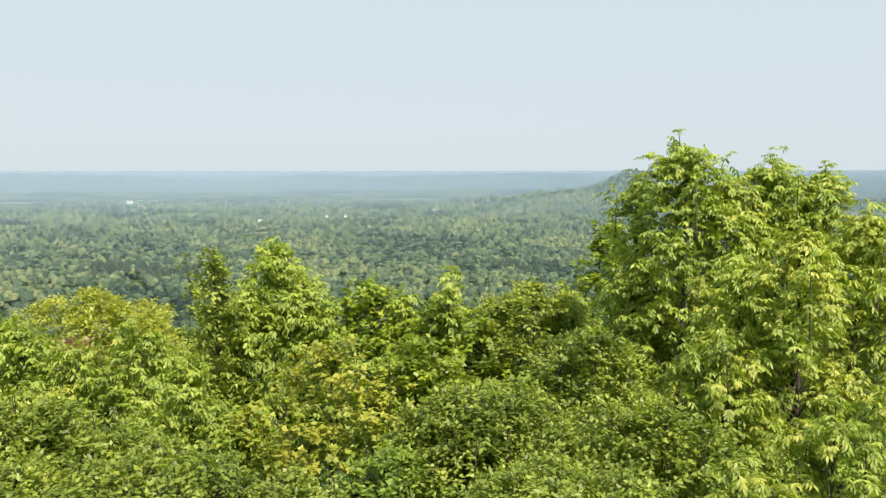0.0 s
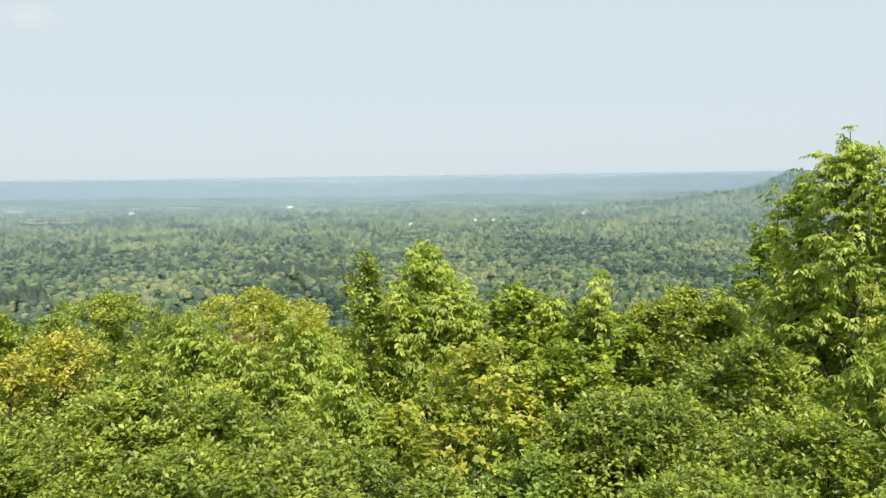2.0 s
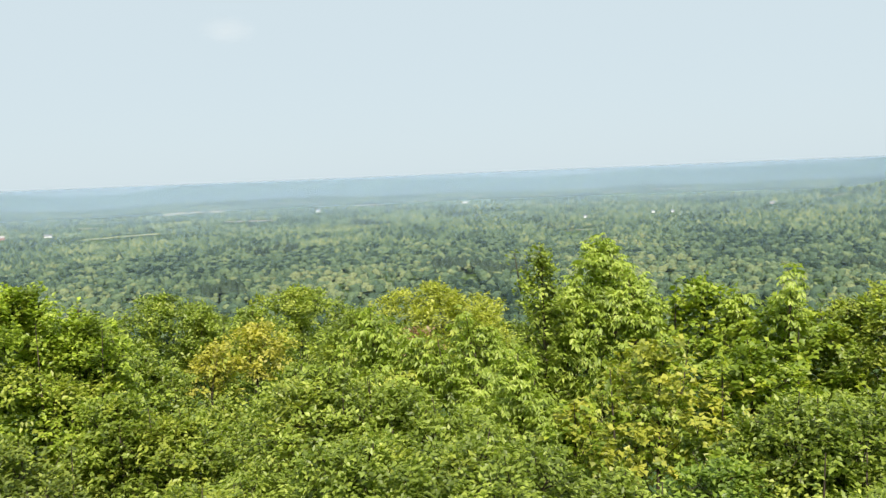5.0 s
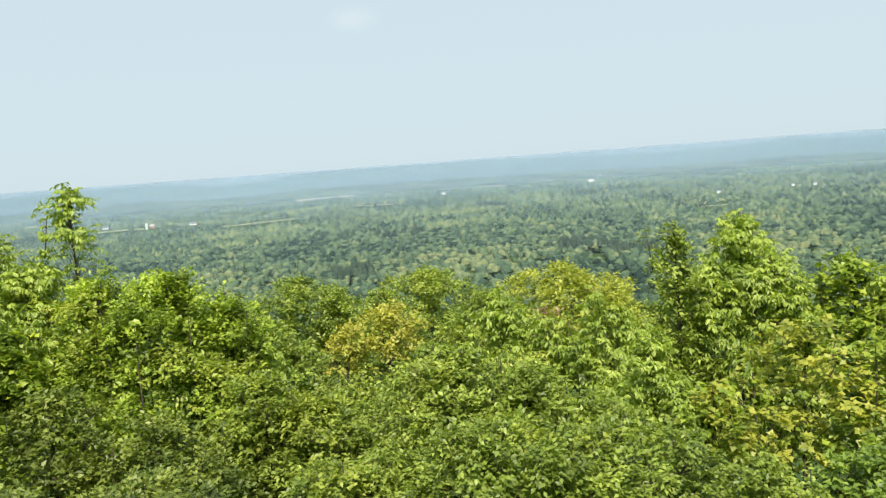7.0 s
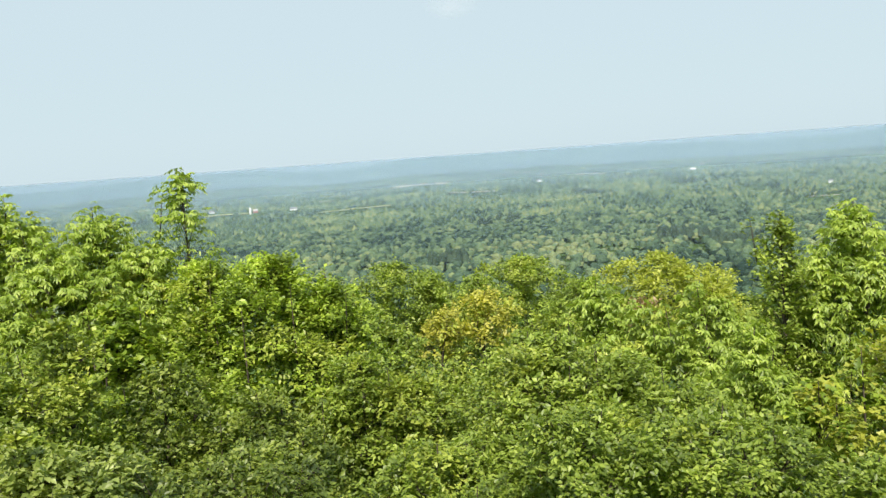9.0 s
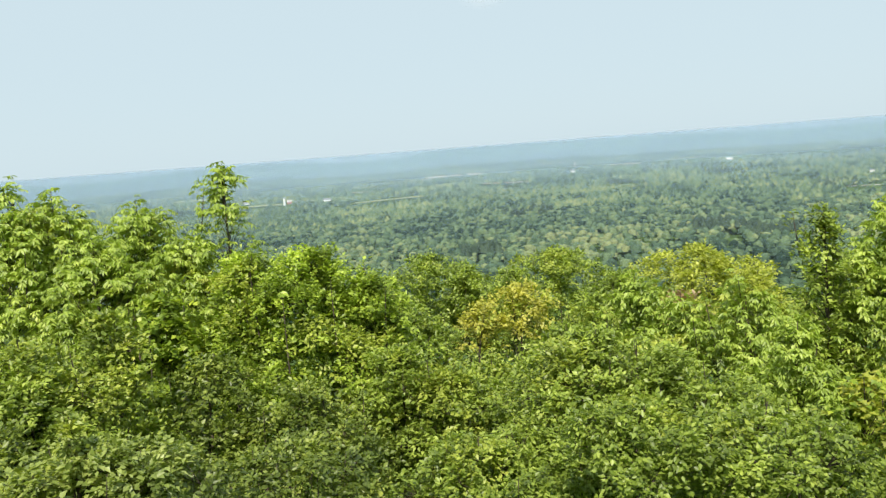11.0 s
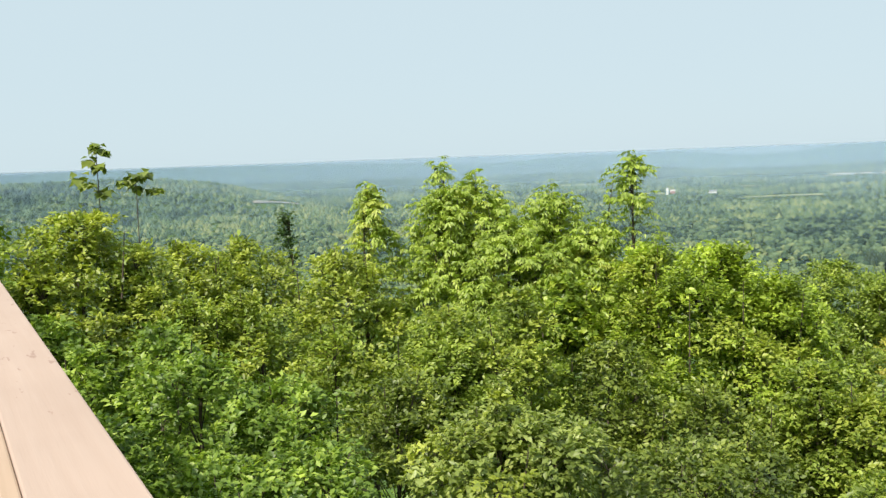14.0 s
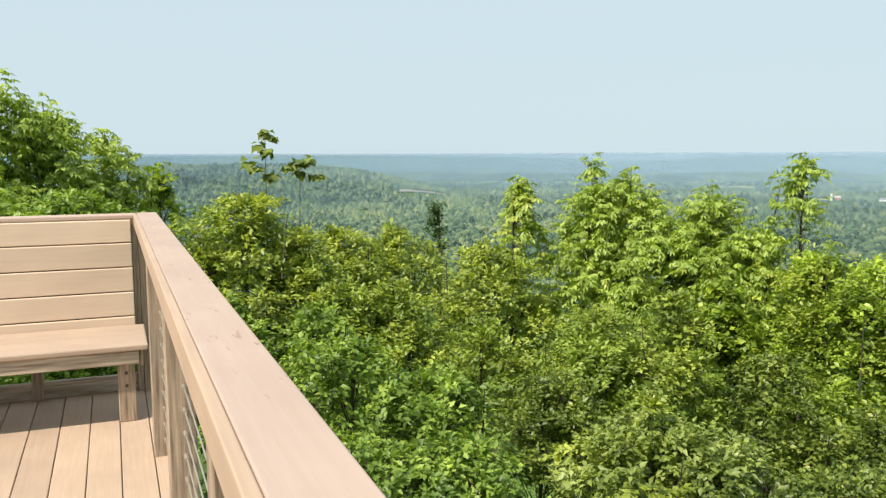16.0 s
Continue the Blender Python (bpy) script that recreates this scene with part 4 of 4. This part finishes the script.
def build_rail():
    rail = deck_thing("deck_railing", "wooden deck railing with pale pink cap and steel cables", "railing")
    part("cap", dbox(-0.02, RAIL_LEN, 0.0, 0.1140, 1.055, 1.085, 0.003, 2), CAP_WOOD, rail, "pale pink painted cap board")
    part("fascia", dbox(0.135, RAIL_LEN, 0.1145, 0.136, 1.016, 1.083, 0.003, 2), FLOOR_WOOD, rail, "tan painted board under the cap")
    for i in range(7):
        x = 0.03 if i == 0 else 1.241 + (i - 1) * 1.32
        post = part("post", dbox(x, x + 0.089, 0.026, 0.115, -0.35, 1.054, 0.004), RAW_WOOD, rail, "weathered square lumber post")
        for k in range(12):
            z = 0.085 + k * 0.077
            part("cable_fitting", tube_bm((x + 0.089, -0.063, z), (x + 0.13, -0.063, z), 0.007, 8), STEEL, post)
            part("cable_fitting", tube_bm((x - 0.041, -0.063, z), (x, -0.063, z), 0.007, 8), STEEL, post)
    for k in range(12):
        z = 0.085 + k * 0.077
        part("cable", tube_bm((0.06, -0.063, z), (RAIL_LEN, -0.063, z), 0.0025), STEEL, rail, "thin steel cable")
    part("rim_beam", dbox(-0.02, RAIL_LEN, -0.045, -0.006, -0.30, -0.03, 0.003), RAW_BEAM, rail)


def build_back_rail():
    """The rail behind the bench, across the deck's end."""
    rail = deck_thing("end_railing", "deck end railing whose boards make the bench back", "railing")
    part("cap", dbox(0.0, 0.128, 0.116, 3.4, 1.055, 1.085, 0.009, 3), CAP_WOOD, rail, "pale pink painted cap board")
    # added behind the back boards so their gaps look dark, not see-through
    part("backing_board", dbox(0.1125, 0.128, 0.155, 3.3, 0.46, 1.054, 0.002), RAW_BEAM, rail, "added board that keeps the bench back's gaps dark")
    part("kickboard", dbox(0.05, 0.088, 0.153, 3.4, 0.0, 0.10, 0.003), RAW_BEAM, rail)
    part("corner_board", dbox(0.036, 0.126, 0.1165, 0.1515, 0.0, 1.054, 0.003), RAW_WOOD, rail, "weathered upright board in the corner")
    for y in (0.672, 1.7, 2.8):
        part("post", dbox(0.022, 0.111, y, y + 0.064, -0.3, 1.054, 0.004), RAW_WOOD, rail)


def build_bench():
    bench = deck_thing("deck_bench", "built-in tan board bench at the deck's end", "bench")
    z = 1.061
    for i in range(5):
        lean = 0.012 * i
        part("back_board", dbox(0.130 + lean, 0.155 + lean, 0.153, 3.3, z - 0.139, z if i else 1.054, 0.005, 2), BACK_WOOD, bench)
        z -= 0.1455
    for i in range(4):
        x = 0.205 + i * 0.1445
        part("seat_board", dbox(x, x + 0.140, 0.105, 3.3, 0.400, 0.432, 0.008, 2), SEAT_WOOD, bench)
    part("apron", dbox(0.724, 0.762, 0.152, 3.3, 0.325, 0.399, 0.004), RAW_BEAM, bench, "weathered seat apron")
    part("end_brace", dbox(0.22, 0.722, 0.13, 0.150, 0.305, 0.398, 0.004), RAW_WOOD, bench)
    for y in (0.175, 1.6, 3.0):
        leg = part("leg", dbox(0.630, 0.719, y, y + 0.089, 0.0, 0.398, 0.004), RAW_WOOD, bench, "square weathered lumber leg")
        for z in (0.20, 0.27):
            part("bolt", tube_bm((0.718, -y - 0.045, z), (0.726, -y - 0.045, z), 0.009, 8), BOLT, leg, "dark bolt head")


def build_deck():
    deck = deck_thing("deck_floor", "tan painted deck boards with dark gaps", "deck", kind="structure")
    shared = dbox(0.02, RAIL_LEN, 0.0, 0.1432, -0.034, 0.0, 0.003)
    me = bpy.data.meshes.new("plank")
    shared.to_mesh(me)
    shared.free()
    me.materials.append(FLOOR_WOOD)
    for i in range(24):
        ob = child("plank", me, deck)
        ob.location = (0, -(-0.03 + i * 0.1475), 0)
    for i in range(7):
        part("joist", dbox(0.1 + i * 1.2, 0.14 + i * 1.2, 0.0, 3.5, -0.26, -0.036, 0.0), RAW_BEAM, deck)
    for x in (0.2, 4.2, 8.2):
        for y in (0.2, 3.2):
            part("footing_post", dbox(x, x + 0.14, y, y + 0.14, -6.0, -0.26, 0.0), RAW_WOOD, deck)


build_rail()
build_back_rail()
build_bench()
build_deck()


# ---- far farm buildings ----
def house(name, label, az, r, w, d, h, wall_mat, roof_mat, turn=0.0, windows=2):
    x, y = polar(az, r)
    e = new(name)
    e.location, e.rotation_euler = (x, y, float(ground_z(x, y)) + 3.0), (0, 0, radians(az + turn))
    part("wall", box_bm(-w / 2, w / 2, -d / 2, d / 2, 0, h, 0.0), wall_mat, e)
    bm = bmesh.new()
    o, rise = 0.5, w * 0.16 + d * 0.22
    pts = [(-w / 2 - o, -d / 2 - o, h), (w / 2 + o, -d / 2 - o, h), (w / 2 + o, d / 2 + o, h), (-w / 2 - o, d / 2 + o, h), (-w / 2 - o, 0, h + rise), (w / 2 + o, 0, h + rise)]
    v = [bm.verts.new(p) for p in pts]
    for f in ((0, 1, 5, 4), (2, 3, 4, 5), (0, 4, 3), (1, 2, 5), (3, 2, 1, 0)):
        bm.faces.new([v[i] for i in f])
    part("roof", bm, roof_mat, e)
    for i in range(windows):
        wx = -w / 2 + w * (i + 0.5) / windows
        part("window", box_bm(wx - 0.6, wx + 0.6, -d / 2 - 0.06, -d / 2 - 0.005, h * 0.35, h * 0.75, 0.0), ROOF, e)
    return tagged(e, label, "building", "buildings in the valley")


def silo(az, r, rad, h):
    x, y = polar(az, r)
    e = new("silo")
    e.location = (x, y, float(ground_z(x, y)))
    bm = bmesh.new()
    bmesh.ops.create_cone(bm, cap_ends=True, segments=20, radius1=rad, radius2=rad, depth=h, matrix=Matrix.Translation((0, 0, h / 2)))
    part("wall", bm, WHITE, e)
    bm = bmesh.new()
    bmesh.ops.create_uvsphere(bm, u_segments=20, v_segments=8, radius=rad, matrix=Matrix.Translation((0, 0, h)))
    part("roof", bm, ROOF, e)
    tagged(e, "pale concrete farm silo with a domed roof", "silo")


silo(51.95, 2400, 3.2, 19)
house("barn", "red farm barn with a pale roof beside a silo", 51.6, 2400, 14, 10, 7, RED, GRAVEL)
house("farmhouse", "white farmhouse near the red barn", 51.05, 2390, 9, 7, 5, WHITE, ROOF)
house("farm_shed", "long white shed at the field's edge", 49.0, 2420, 20, 8, 4, WHITE, ROOF)
house("warehouse", "white building beside a pale road", 31.6, 3080, 18, 12, 5, WHITE, ROOF)
house("house", "small white house among the valley woods", 12.8, 2120, 9, 7, 5, WHITE, ROOF)
house("house", "small pale house among the valley woods", 8.2, 2250, 8, 7, 5, WHITE, ROOF)
house("farm_shed", "white buildings strung along the far plain", 54.5, 2650, 18, 8, 4, WHITE, ROOF)
house("house", "pale house by a tree line on the far plain", 20.6, 3460, 16, 10, 6, WHITE, ROOF)
house("house", "small pale house by a tree line on the far plain", 20.1, 3540, 10, 8, 5, WHITE, ROOF)
house("house", "small white house on a wooded rise", 6.9, 2220, 8, 7, 5, WHITE, ROOF)
house("house", "low pale house among the valley woods", 0.6, 2330, 12, 7, 4, GRAVEL, ROOF)
house("farm_shed", "long pale shed on the far plain", 21.2, 3170, 22, 9, 4, GRAVEL, WHITE)
